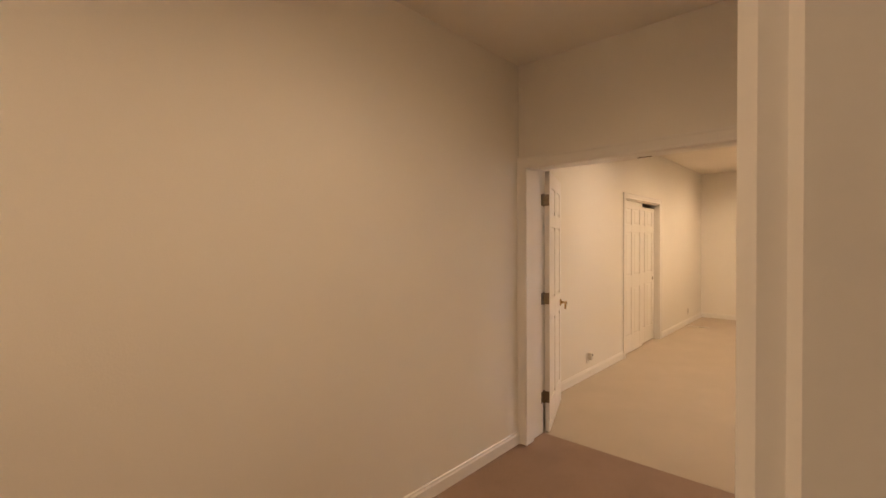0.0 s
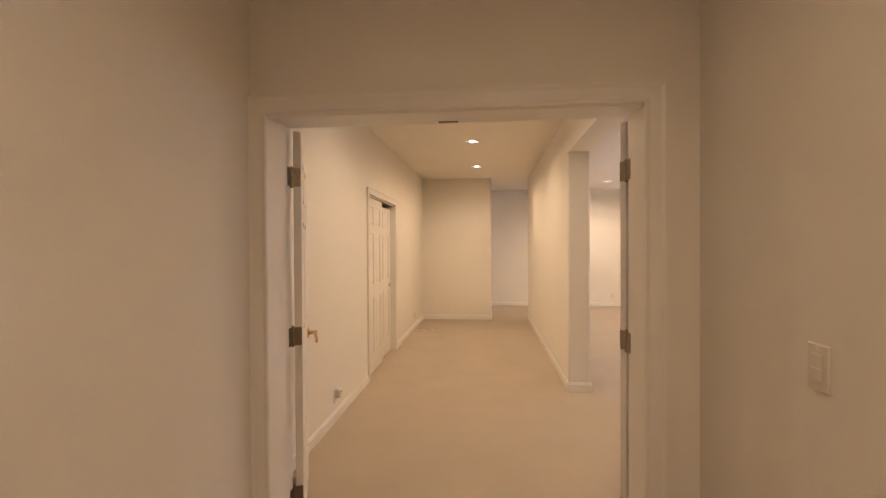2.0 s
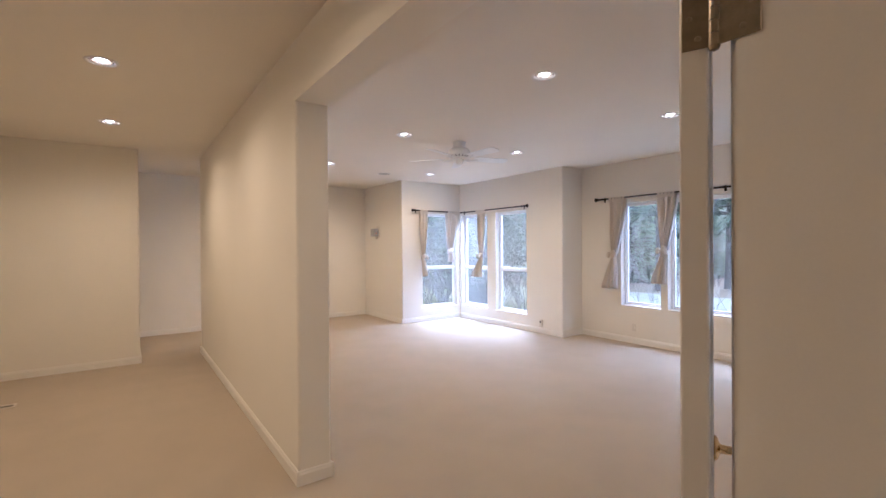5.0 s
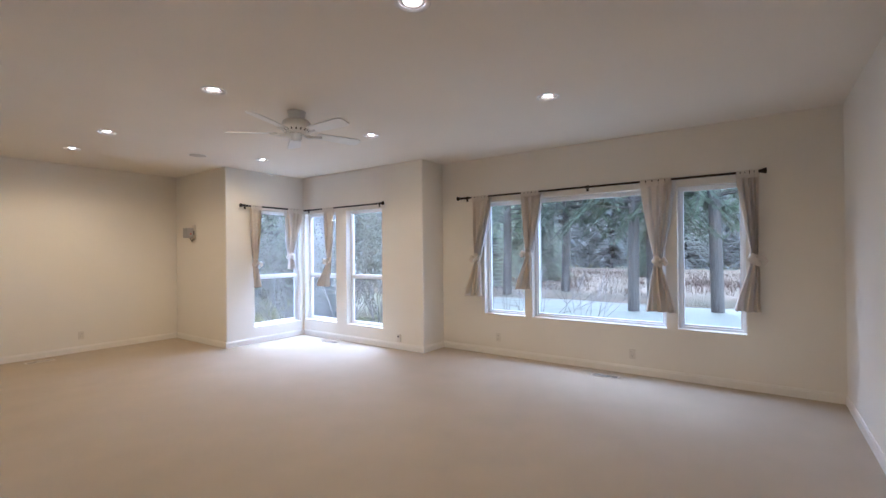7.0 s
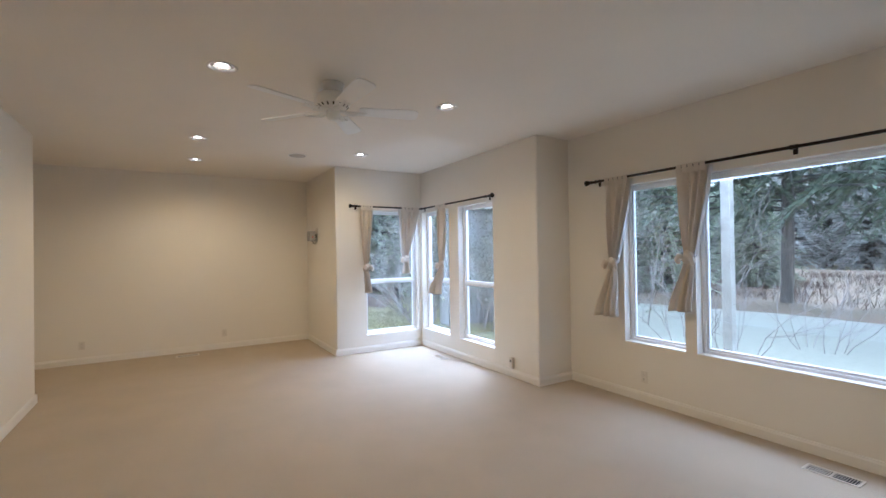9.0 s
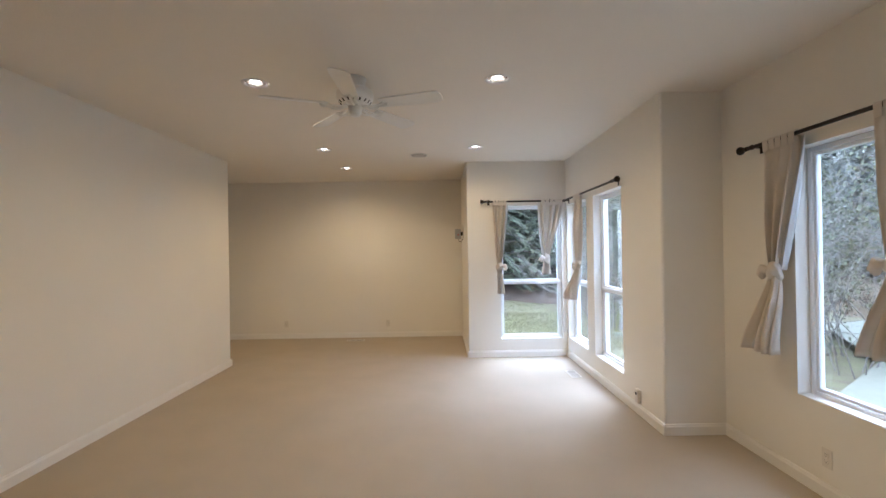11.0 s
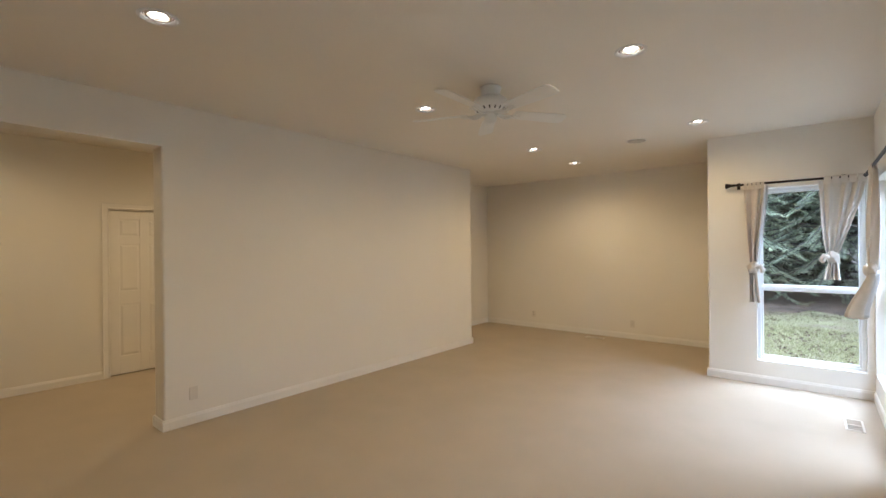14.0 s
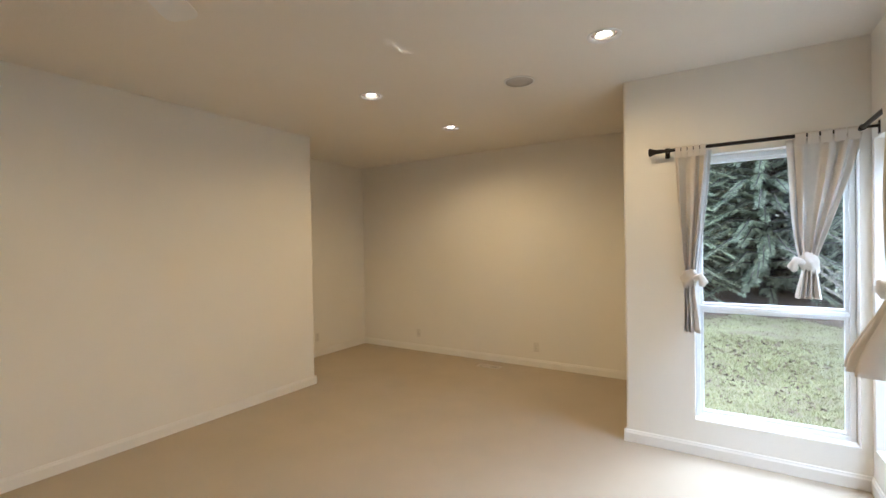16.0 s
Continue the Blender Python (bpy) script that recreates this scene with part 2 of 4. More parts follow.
def pierced(a0, a1, holes):
    """Blocks (along, up) of a wall from a0 to a1 with holes."""
    out, at = [], a0
    for h0, h1, z0, z1 in sorted(holes):
        out += [(at, h0, 0, H), (h0, h1, 0, z0), (h0, h1, z1, H)]
        at = h1
    return out + [(at, a1, 0, H)]


wall("wall_bay_north", [(a, b, NY, NY + T, z0, z1) for a, b, z0, z1 in pierced(AX1, EX + T, [BN])], rounded=((AX1, NY),))
wall("wall_bay_east", [(EX, EX + T, a, b, z0, z1) for a, b, z0, z1 in pierced(JY, NY, BE)], rounded=((EX, JY),))
wall("wall_jog", [(EX + T, WX + T, JY, JY + T, 0, H)])
wall("wall_east", [(WX, WX + T, a, b, z0, z1) for a, b, z0, z1 in pierced(SY, JY, WW)])
wall("wall_south", [(VX0 - 0.45, OPEN0 - 0.02, DY0, DY1, 0, H), (OPEN1 + 0.02, RX0, DY0, DY1, 0, H), (RX0, WX, DY0, SY, 0, H), (OPEN0 - 0.02, OPEN1 + 0.02, DY0, DY1, HEAD + 0.02, H)])
wall("wall_lobby_west", [(VX0 - 0.12, VX0, VY, DY0, 0, H)])
wall("wall_lobby_east", [(VX1, VX1 + 0.12, 0.02, DY0, 0, H), (VX1, VX1 + 0.12, VY, -0.83, 0, H), (VX1, VX1 + 0.12, -0.83, 0.02, 2.05, H)])
wall("wall_lobby_south", [(VX0 - 0.12, 3.6, VY - 0.12, VY, 0, H)])
wall("wall_side_room", [(VX1 + 0.12, 3.6, 1.1, 1.2, 0, H), (3.6, 3.7, VY, 1.2, 0, H)], "plain cream painted side room wall")


# ---- baseboards ----
def baseboard(x0, y0, x1, y1, nx, ny):
    """Along a wall from one point to another; the normal points into the room."""
    a, b = Vector((x0, y0, 0)), Vector((x1, y1, 0))
    d, n = (b - a).normalized(), Vector((nx, ny, 0))
    bm = bmesh.new()
    shape = [(0.0, 0.0), (0.014, 0.0), (0.014, 0.068), (0.009, 0.078), (0.007, 0.088), (0.0, 0.092)]
    rings = [[bm.verts.new(p + n * o + Vector((0, 0, z))) for o, z in shape] for p in (a - d * 0.0005, b + d * 0.0005)]
    k = len(shape)
    for i in range(k):
        bm.faces.new((rings[0][i], rings[0][(i + 1) % k], rings[1][(i + 1) % k], rings[1][i]))
    bm.faces.new(rings[0][::-1]), bm.faces.new(rings[1])
    tagged(part("baseboard", bm, TRIM), "white painted wooden baseboard", "baseboard", kind="structure")


for line in [(HX0, DY1, HX0, C0 - 0.075, 1, 0), (HX0, C1 + 0.075, HX0, CY, 1, 0), (HX0, CY, AX0, CY, 0, -1), (AX0, CY, AX0, BY, 1, 0),
             (AX0, BY, AX1, BY, 0, -1), (AX1, BY, AX1, NY - 0.014, -1, 0), (AX1 - 0.014, NY, EX, NY, 0, -1), (EX, NY, EX, JY - 0.014, -1, 0),
             (EX - 0.014, JY, WX, JY, 0, -1), (WX, JY, WX, SY, -1, 0), (OPEN1 + 0.105, DY1, RX0, DY1, 0, 1), (RX0, DY1, RX0, SY, 1, 0), (RX0, SY, WX, SY, 0, 1), (HX0, DY1, OPEN0 - 0.105, DY1, 0, 1),
             (HX1, PY0 - 0.014, HX1, PY1 + 0.014, -1, 0), (RX0, PY0 - 0.014, RX0, PY1 + 0.014, 1, 0), (HX1 - 0.014, PY0, RX0 + 0.014, PY0, 0, -1), (HX1 - 0.014, PY1, RX0 + 0.014, PY1, 0, 1),
             (VX0, VY, VX0, DY0, 1, 0), (VX1, 0.10, VX1, DY0, -1, 0), (OPEN1 + 0.09, DY0, VX1, DY0, 0, -1), (VX1, VY, VX1, -0.91, -1, 0), (VX0, VY, VX1, VY, 0, 1)]:
    baseboard(*line)


# ---- recessed lamps ----
# the last one, south in the lobby, is unseen: added to even its light
LIGHTS = [(3.375, 4.96), (5.20, 4.94), (3.40, 7.08), (5.185, 7.06), (3.34, 9.225), (5.192, 9.21), (3.358, 10.455), (0.66, 4.55), (0.657, 6.525), (0.66, 8.31), (1.15, 0.95), (0.85, -0.9)]


def pierce(ob, holes, r, depth):
    """Cuts round holes into the underside of a ceiling."""
    bm = bmesh.new()
    for x, y in holes:
        lathe(bm, [(r, -0.02), (r, depth)], pose(x, y, H), 32)
    bmesh.ops.recalc_face_normals(bm, faces=bm.faces)
    me = bpy.data.meshes.new("cutter")
    bm.to_mesh(me)
    bm.free()
    cutter = new("cutter", me)
    cut = ob.modifiers.new("cut", "BOOLEAN")
    cut.operation, cut.object, cut.solver = "DIFFERENCE", cutter, "EXACT"
    done = bpy.data.meshes.new_from_object(ob.evaluated_get(bpy.context.evaluated_depsgraph_get()))
    ob.modifiers.clear()
    ob.data = done
    bpy.data.objects.remove(cutter)


for ob in list(scene.objects):
    if ob.name.startswith("ceiling") and ob.type == "MESH":
        lobby = "lobby" in ob["label"]
        pierce(ob, [p for p in LIGHTS if (p[1] < 2.6) == lobby], 0.0785, 0.125)


def downlight():
    t = thing("recessed_ceiling_light", pose(0, 0, H), "lit recessed ceiling downlight with white stepped trim", "ceiling light", "recessed downlights")
    seg = 32

    def turned(name, profile, mat, parent, label=""):
        bm = bmesh.new()
        loops = [[bm.verts.new((r * math.cos(2 * math.pi * k / seg), r * math.sin(2 * math.pi * k / seg), z)) for k in range(seg)] for r, z in profile]
        for a, b in zip(loops, loops[1:]):
            for k in range(seg):
                bm.faces.new((a[k], a[(k + 1) % seg], b[(k + 1) % seg], b[k]))
        return part(name, bm, mat, parent, label, smooth=True)

    turned("trim_ring", [(0.100, -0.0005), (0.099, -0.005), (0.092, -0.008), (0.082, -0.006), (0.0775, 0.001), (0.0772, 0.012)], REFLECTOR, t)
    turned("gimbal_ring", [(0.062, 0.018), (0.062, 0.004), (0.060, 0.000), (0.053, 0.002), (0.052, 0.005)], VENT, t, "almond gimbal ring")
    turned("baffle", [(0.052, 0.005), (0.051, 0.011), (0.049, 0.020), (0.047, 0.032)], BAFFLE, t, "dark bronze inner baffle")
    turned("can", [(0.0775, 0.012), (0.076, 0.06), (0.072, 0.12), (0.001, 0.122)], BAFFLE, t, "bronze can behind the bulb")
    bm = bmesh.new()
    lathe(bm, [(0.001, 0.003), (0.018, 0.004), (0.032, 0.009), (0.039, 0.018), (0.041, 0.036), (0.036, 0.070)], seg=28)
    part("bulb", bm, BULB, t, "glowing frosted bulb", smooth=True)
    return t


first = downlight()
for i, (x, y) in enumerate(LIGHTS):
    spin = 0 if x < 2 else 20
    if i:
        copy_thing(first, pose(x, y, H, 0, 0, spin))
    else:
        first.matrix_world = pose(x, y, H, 0, 0, spin)
    lamp = new("downlight_beam", bpy.data.lights.new("downlight_beam", "SPOT"))
    lamp.data.energy, lamp.data.color = LAMP * ((1.35 if y > 10 else 0.58 if x < 4 or y < 6 else 0.82) if x > 2 else ((1.2 if y > 8 else 1.05) if y > 3 else 0.66)), (1.0, 0.622, 0.268)
    lamp.data.spot_size, lamp.data.spot_blend, lamp.data.shadow_soft_size = radians(168 if y > 3 else 166), 0.75 if x > 2 else 1.0, 0.014
    lamp.matrix_world = pose(x, y, H - 0.010)


# added area lamps outside the windows stand in for open sky over the clearing
for name, eye, aim, w, h, watts in (("sky_light_north", (6.05, NY + 1.3, 3.3), (5.75, NY - 0.9, 0.3), 1.8, 1.2, 11.5), ("sky_light_bay", (EX + 1.3, 9.0, 3.3), (EX - 0.9, 9.0, 0.3), 2.2, 1.2, 14.5), ("sky_light_east", (WX + 0.75, 5.2, 2.5), (WX - 2.6, 5.4, 0.4), 2.6, 0.7, 1.0)):
    lamp = new(name, bpy.data.lights.new(name, "AREA"))
    lamp.data.shape, lamp.data.size, lamp.data.size_y = "RECTANGLE", w, h
    lamp.data.energy, lamp.data.color = watts, (0.86, 0.885, 1.0)
    lamp.matrix_world = look(eye, aim)


# ---- windows ----
def window_unit(name, m, w, h, mid=None, label=""):
    """White vinyl window; x along the wall, y out of the room, z up, from the opening's lower corner. mid: height of the meeting rail."""
    t = thing(name, m, label, "window", kind="structure")
    f, d0, d1 = 0.034, 0.085, 0.15
    bm = bmesh.new()
    for b in ((0.002, f, d0, d1, 0.002, h - 0.002), (w - f, w - 0.002, d0, d1, 0.002, h - 0.002), (f, w - f, d0, d1, 0.002, f), (f, w - f, d0, d1, h - f, h - 0.002)):
        box(bm, *b, bevel=0.004)
    part("window_frame", bm, VINYL, t)
    spans = [(f, h - f)] if mid is None else [(f, mid - 0.016), (mid + 0.016, h - f)]
    if mid is not None:
        bm = bmesh.new()
        box(bm, f, w - f, d0 - 0.004, d1, mid - 0.016, mid + 0.016, bevel=0.004)
        box(bm, w / 2 - 0.04, w / 2 + 0.04, d0 - 0.016, d0 - 0.0045, mid + 0.004, mid + 0.016, bevel=0.004)
        part("meeting_rail", bm, VINYL, t)
    for z0, z1 in spans:
        bm = bmesh.new()
        s = 0.02
        for b in ((f, f + s, d0 + 0.012, d1 - 0.012, z0, z1), (w - f - s, w - f, d0 + 0.012, d1 - 0.012, z0, z1), (f + s, w - f - s, d0 + 0.012, d1 - 0.012, z0, z0 + s), (f + s, w - f - s, d0 + 0.012, d1 - 0.012, z1 - s, z1)):
            box(bm, *b, bevel=0.003)
        sash = part("sash", bm, VINYL, t)
        bm = bmesh.new()
        box(bm, f + s - 0.004, w - f - s + 0.004, d0 + 0.026, d0 + 0.032, z0 + s - 0.004, z1 - s + 0.004)
        pane = part("pane", bm, GLASS, sash, "clear window glass")
        pane.visible_shadow = False
    bm = bmesh.new()
    box(bm, 0.001, w - 0.001, 0.0, d0, 0.0005, 0.008, bevel=0.003)
    part("window_sill", bm, TRIM, t)
    return t


window_unit("window_1", pose(BN[0], NY, BN[2]), BN[1] - BN[0], BN[3] - BN[2], 0.81, "tall white vinyl window with a lower vent sash")
for i, o in enumerate(BE):
    window_unit("window_%d" % (i + 2), pose(EX, o[1], o[2], 0, 0, -90), o[1] - o[0], o[3] - o[2], 0.785, "tall white vinyl corner window with a lower vent sash")
for i, o in enumerate(WW):
    window_unit("window_%d" % (i + 4), pose(WX, o[1], o[2], 0, 0, -90), o[1] - o[0], o[3] - o[2], None, ("wide" if i == 1 else "narrow") + " fixed white vinyl picture window")


# ---- door trim ----
def casing(name, m, w, h, label, width=0.082):
    """A three-sided moulded casing round an opening: x along the wall, y into the wall, seen from -y."""
    bm = bmesh.new()
    prof = [(0.0, 0.012), (0.006, 0.017), (0.02, 0.013), (0.06, 0.016), (0.074, 0.021), (width, 0.021), (width, 0.0), (0.0, 0.0)]
    corners = [((0, 0), (-1, 0)), ((0, h), (-1, 1)), ((w, h), (1, 1)), ((w, 0), (1, 0))]
    rings = [[bm.verts.new(m @ Vector((cx + dx * o, -d, cz + dz * o))) for o, d in prof] for (cx, cz), (dx, dz) in corners]
    k = len(prof)
    for a, b in zip(rings, rings[1:]):
        for i in range(k):
            bm.faces.new((a[i], a[(i + 1) % k], b[(i + 1) % k], b[i]))
    bm.faces.new(rings[0][::-1]), bm.faces.new(rings[-1])
    return tagged(part(name, bm, TRIM), label, "door trim", kind="structure")


casing("trim", pose(OPEN0 + 0.026, DY0, 0), OPEN1 - OPEN0 - 0.052, HEAD - 0.022, "moulded white casing of the double doorway")
casing("trim", pose(OPEN1 + 0.022, DY1, 0, 0, 0, 180), OPEN1 - OPEN0 + 0.044, HEAD + 0.02, "moulded white casing of the double doorway")
solid("door_jamb", [(OPEN0 - 0.0195, OPEN0, DY0 + 0.0005, DY1 - 0.0005, 0, HEAD), (OPEN1, OPEN1 + 0.0195, DY0 + 0.0005, DY1 - 0.0005, 0, HEAD), (OPEN0 - 0.0195, OPEN1 + 0.0195, DY0 + 0.0005, DY1 - 0.0005, HEAD, HEAD + 0.0195)], TRIM, "white painted double door jamb", "door jamb")
solid("door_stop", [(OPEN0, OPEN0 + 0.024, DY0 + 0.002, DY0 + 0.09, 0, HEAD - 0.024), (OPEN1 - 0.024, OPEN1, DY0 + 0.002, DY0 + 0.09, 0, HEAD - 0.024), (OPEN0, OPEN1, DY0 + 0.002, DY0 + 0.09, HEAD - 0.024, HEAD)], TRIM, "white painted door stop strip", "door stop", 0.002)
casing("trim", pose(HX0, C0 - 0.0, 0, 0, 0, 90), C1 - C0, CH - 0.01, "moulded white casing of the closet", 0.07)
casing("trim", pose(VX1, 0.004, 0, 0, 0, -90), 0.818, 2.034, "moulded white casing of the side doorway")
solid("door_jamb", [(VX1 - 0.006, VX1 + 0.1195, 0.0, 0.0195, 0, 2.03), (VX1 - 0.006, VX1 + 0.1195, -0.8295, -0.81, 0, 2.03), (VX1 - 0.006, VX1 + 0.1195, -0.8295, 0.0195, 2.03, 2.0495)], TRIM, "white painted side door jamb", "door jamb", 0.003)
solid("door_stop", [(VX1 + 0.045, VX1 + 0.08, -0.011, -0.0002, 0, 2.03)], TRIM, "white painted side door stop", "door stop", 0.003)


# ---- doors ----
def leaf(parent, name, w, h, t, rows, label):
    """A six-panel leaf from its hinge edge along x, centred on y = 0, standing on z = 0."""
    st, mu = 0.105, 0.095
    bm = bmesh.new()
    box(bm, 0.002, w - 0.002, -t / 2 + 0.009, t / 2 - 0.009, 0.002, h - 0.002)
    cols = [(st, (w - mu) / 2), ((w + mu) / 2, w - st)]
    for x0, x1 in ((0, st), ((w - mu) / 2, (w + mu) / 2), (w - st, w)):
        box(bm, x0, x1, -t / 2, t / 2, 0, h, bevel=0.0025)
    edges = [0.0] + [z for r in rows for z in r] + [h]
    for z0, z1 in zip(edges[0::2], edges[1::2]):
        for x0, x1 in cols:
            box(bm, x0 - 0.001, x1 + 0.001, -t / 2 + 0.0004, t / 2 - 0.0004, z0, z1, bevel=0.002)
    body = part(name, bm, DOORPAINT, parent, label)
    for z0, z1 in rows:
        for x0, x1 in cols:
            bm = bmesh.new()
            for s in (-1, 1):
                b, c = 0.012, 0.034
                lo, hi = s * (t / 2 - 0.0088), s * (t / 2 - 0.0015)
                ring = [[bm.verts.new((x, y, z)) for x, z in ((x0 + g, z0 + g), (x1 - g, z0 + g), (x1 - g, z1 - g), (x0 + g, z1 - g))] for g, y in ((b, lo), (c, hi))]
                for k in range(4):
                    bm.faces.new((ring[0][k], ring[0][(k + 1) % 4], ring[1][(k + 1) % 4], ring[1][k]))
                bm.faces.new(ring[1])
            part("panel", bm, DOORPAINT, body)
    return body


ROWS6 = ((0.22, 0.86), (1.02, 1.60), (1.70, 1.91))


def lever(parent, x, z, side, t, toward):
    """A brass lever handle with rosette on one face of a leaf."""
    m = pose(x, side * t / 2, z, -90 * side)
    bm = bmesh.new()
    lathe(bm, [(0.033, 0.0), (0.033, 0.004), (0.029, 0.009), (0.018, 0.012), (0.012, 0.016), (0.011, 0.045), (0.014, 0.048), (0.014, 0.056), (0.008, 0.06)], m, 20)
    y = side * (t / 2 + 0.052)
    tube(bm, [(x, y, z), (x + toward * 0.02, y, z + 0.002), (x + toward * 0.05, y, z - 0.004), (x + toward * 0.08, y + side * 0.002, z - 0.014), (x + toward * 0.10, y + side * 0.004, z - 0.03), (x + toward * 0.095, y + side * 0.004, z - 0.045)], [0.011, 0.010, 0.009, 0.009, 0.010, 0.007], 8)
    part("door_handle", bm, BRASS, parent, "polished brass lever handle", smooth=True)


def hinge(parent, x, y, z, a_leaf, a_jamb, hh=0.089, throw=0.057):
    """Barrel on z with two plates at the given headings."""
    bm = bmesh.new()
    for k in range(5):
        z0 = z - hh / 2 + hh * k / 5
        lathe(bm, [(0.0068, 0.0006), (0.0072, 0.001), (0.0072, hh / 5 - 0.001), (0.0068, hh / 5 - 0.0006)], pose(x, y, z0), 12)
    lathe(bm, [(0.008, 0), (0.006, 0.005), (0.002, 0.007)], pose(x, y, z + hh / 2), 12)
    lathe(bm, [(0.008, 0), (0.006, -0.005), (0.002, -0.007)], pose(x, y, z - hh / 2), 12)
    for a, reach in ((a_leaf, 0.041), (a_jamb, throw)):
        m = pose(x, y, z, 0, 0, a)
        box(bm, 0.006, reach, -0.0013, 0.0013, -hh / 2, hh / 2, m, bevel=0.001)
        for sz, sx in ((-0.03, reach - 0.021), (0.0, reach - 0.010), (0.03, reach - 0.021)):
            for s in (-1, 1):
                lathe(bm, [(0.0045, 0), (0.003, 0.0012)], m @ pose(sx, s * 0.0013, sz, -90 * s), 8)
    part("hinge", bm, HINGE, parent, "antique brass butt hinge")


LW, LH, LT = 0.756, 2.03, 0.036


def swing_door(name, px, py, heading, side, label, levers=(1, -1), throw=0.057):
    """A leaf on three hinges; side: +1 where the leaf lies to the left of its heading."""
    t = thing(name, pose(px, py, 0.008, 0, 0, heading), label, "door", "double doors", "structure")
    body = leaf(t, "leaf", LW, LH, LT, ROWS6, "")
    body.matrix_local = pose(0.0035, side * (0.008 + LT / 2), 0)
    for z in (0.28, 1.05, 1.815):
        hinge(t, 0.0, 0.0, z - 0.008, side * 90, 270 - heading, throw=throw)
    for face in levers:
        lever(body, LW - 0.065, 0.925, face, LT, -1)
    return t


swing_door("door_1", OPEN0 + 0.002, DY1 + 0.012, 111, -1, "open white six-panel door with brass lever", throw=0.042)
swing_door("door_2", OPEN1 - 0.002, DY1 + 0.026, 22.5, 1, "open white six-panel door with one brass lever", (-1,))

# sliding closet doors: leaves along +y
for name, y, x, lab in (("closet_door", C0 + 0.004, HX0 - 0.045, "white six-panel sliding closet door in front"), ("closet_door", C1 - 0.004 - 0.74, HX0 - 0.088, "white six-panel sliding closet door behind")):
    t = thing(name, pose(x, y, 0.012, 0, 0, 90), lab, "closet door", "closet doors", "structure")
    body = leaf(t, "leaf", 0.74, 2.012 if x > HX0 - 0.06 else 1.965, 0.034, ROWS6, "")
    if x < HX0 - 0.06:
        bm = bmesh.new()
        lathe(bm, [(0.027, 0), (0.027, 0.002), (0.022, 0.003), (0.018, 0.001)], pose(0.67, -0.017, 0.92, 90), 20)
        part("finger_pull", bm, HINGE, body, "round dark bronze finger pull")
solid("closet_track", [(HX0 - 0.062, HX0 - 0.02, C0, C1, CH - 0.022, CH - 0.0005)], TRIM, "white closet head track", "closet track")
solid("closet_jamb", [(HX0 - 0.13, HX0 - 0.0005, C0 - 0.0005, C0 + 0.003, 0, CH - 0.031), (HX0 - 0.13, HX0 - 0.0005, C1 - 0.003, C1 + 0.0005, 0, CH - 0.031)], TRIM, "white closet side jamb", "door jamb")

bm = bmesh.new()
box(bm, 0.62, 0.71, DY1 - 0.035, DY1 - 0.012, HEAD - 0.004, HEAD - 0.0005, bevel=0.001)
tagged(part("strike_plate", bm, HINGE), "bronze door catch plate under the head jamb", "strike plate")


# ---- wall plates ----
def plate(x, y, z, heading, kind, label):
    """A wall plate whose face looks along -y before it is turned by heading."""
    t = thing("light_switch" if kind == "switch" else ("cover_plate" if kind == "blank" else "wall_outlet"), pose(x, y, z, 0, 0, heading), label, "switch" if kind == "switch" else "outlet")
    bm = bmesh.new()
    box(bm, -0.036, 0.036, -0.006, 0, -0.058, 0.058, bevel=0.003)
    part("plate", bm, PLASTIC, t)
    if kind == "switch":
        bm = bmesh.new()
        box(bm, -0.017, 0.017, -0.0095, -0.006, -0.034, 0.034, bevel=0.002)
        box(bm, -0.015, 0.015, -0.0125, -0.0095, -0.031, 0.0, bevel=0.001)
        part("rocker", bm, PLASTIC, t)
    elif kind != "blank":
        for dz in (-0.02, 0.02):
            bm = bmesh.new()
            lathe(bm, [(0.0165, 0), (0.0165, 0.002), (0.015, 0.003)], pose(0, -0.006, dz, 90), 18)
            face = part("socket", bm, PLASTIC, t)
            bm = bmesh.new()
            for a, h in ((-0.0065, 0.009), (0.0065, 0.007)):
                box(bm, a - 0.0011, a + 0.0011, -0.0094, -0.0089, dz - h / 2 + 0.003, dz + h / 2 + 0.003)
            lathe(bm, [(0.0024, 0), (0.0024, 0.0004)], pose(0, -0.009, dz - 0.008, 90), 8)
            part("slot", bm, DARK, face)
    for dz in ((0.0,) if kind not in ("switch", "blank") else (-0.048, 0.048)):
        bm = bmesh.new()
        lathe(bm, [(0.003, 0), (0.0025, 0.0008)], pose(0, -0.006, dz, 90), 8)
        part("screw", bm, TRIM, t)
    return t


plate(WX, 6.45, 0.245, -90, "outlet", "ivory duplex outlet under the narrow window")
plate(WX, 4.68, 0.235, -90, "outlet", "ivory duplex outlet under the wide window")
plate(1.98, BY, 0.26, 0, "outlet", "ivory duplex outlet on the alcove wall")
plate(3.79, BY, 0.25, 0, "outlet", "ivory duplex outlet on the alcove wall")
plate(AX0, 10.74, 0.27, 90, "outlet", "ivory duplex outlet beside the alcove corner")
plate(RX0, 5.69, 0.27, 90, "blank", "blank ivory cover plate on the dividing wall")
plate(HX0, 8.70, 0.235, 90, "outlet", "ivory duplex outlet on the corridor wall")
plate(VX1, 2.06, 1.185, -90, "switch", "ivory rocker switch on the lobby wall")
plate(HX0, 4.53, 0.21, 90, "outlet", "ivory duplex outlet with a plugged-in adapter")


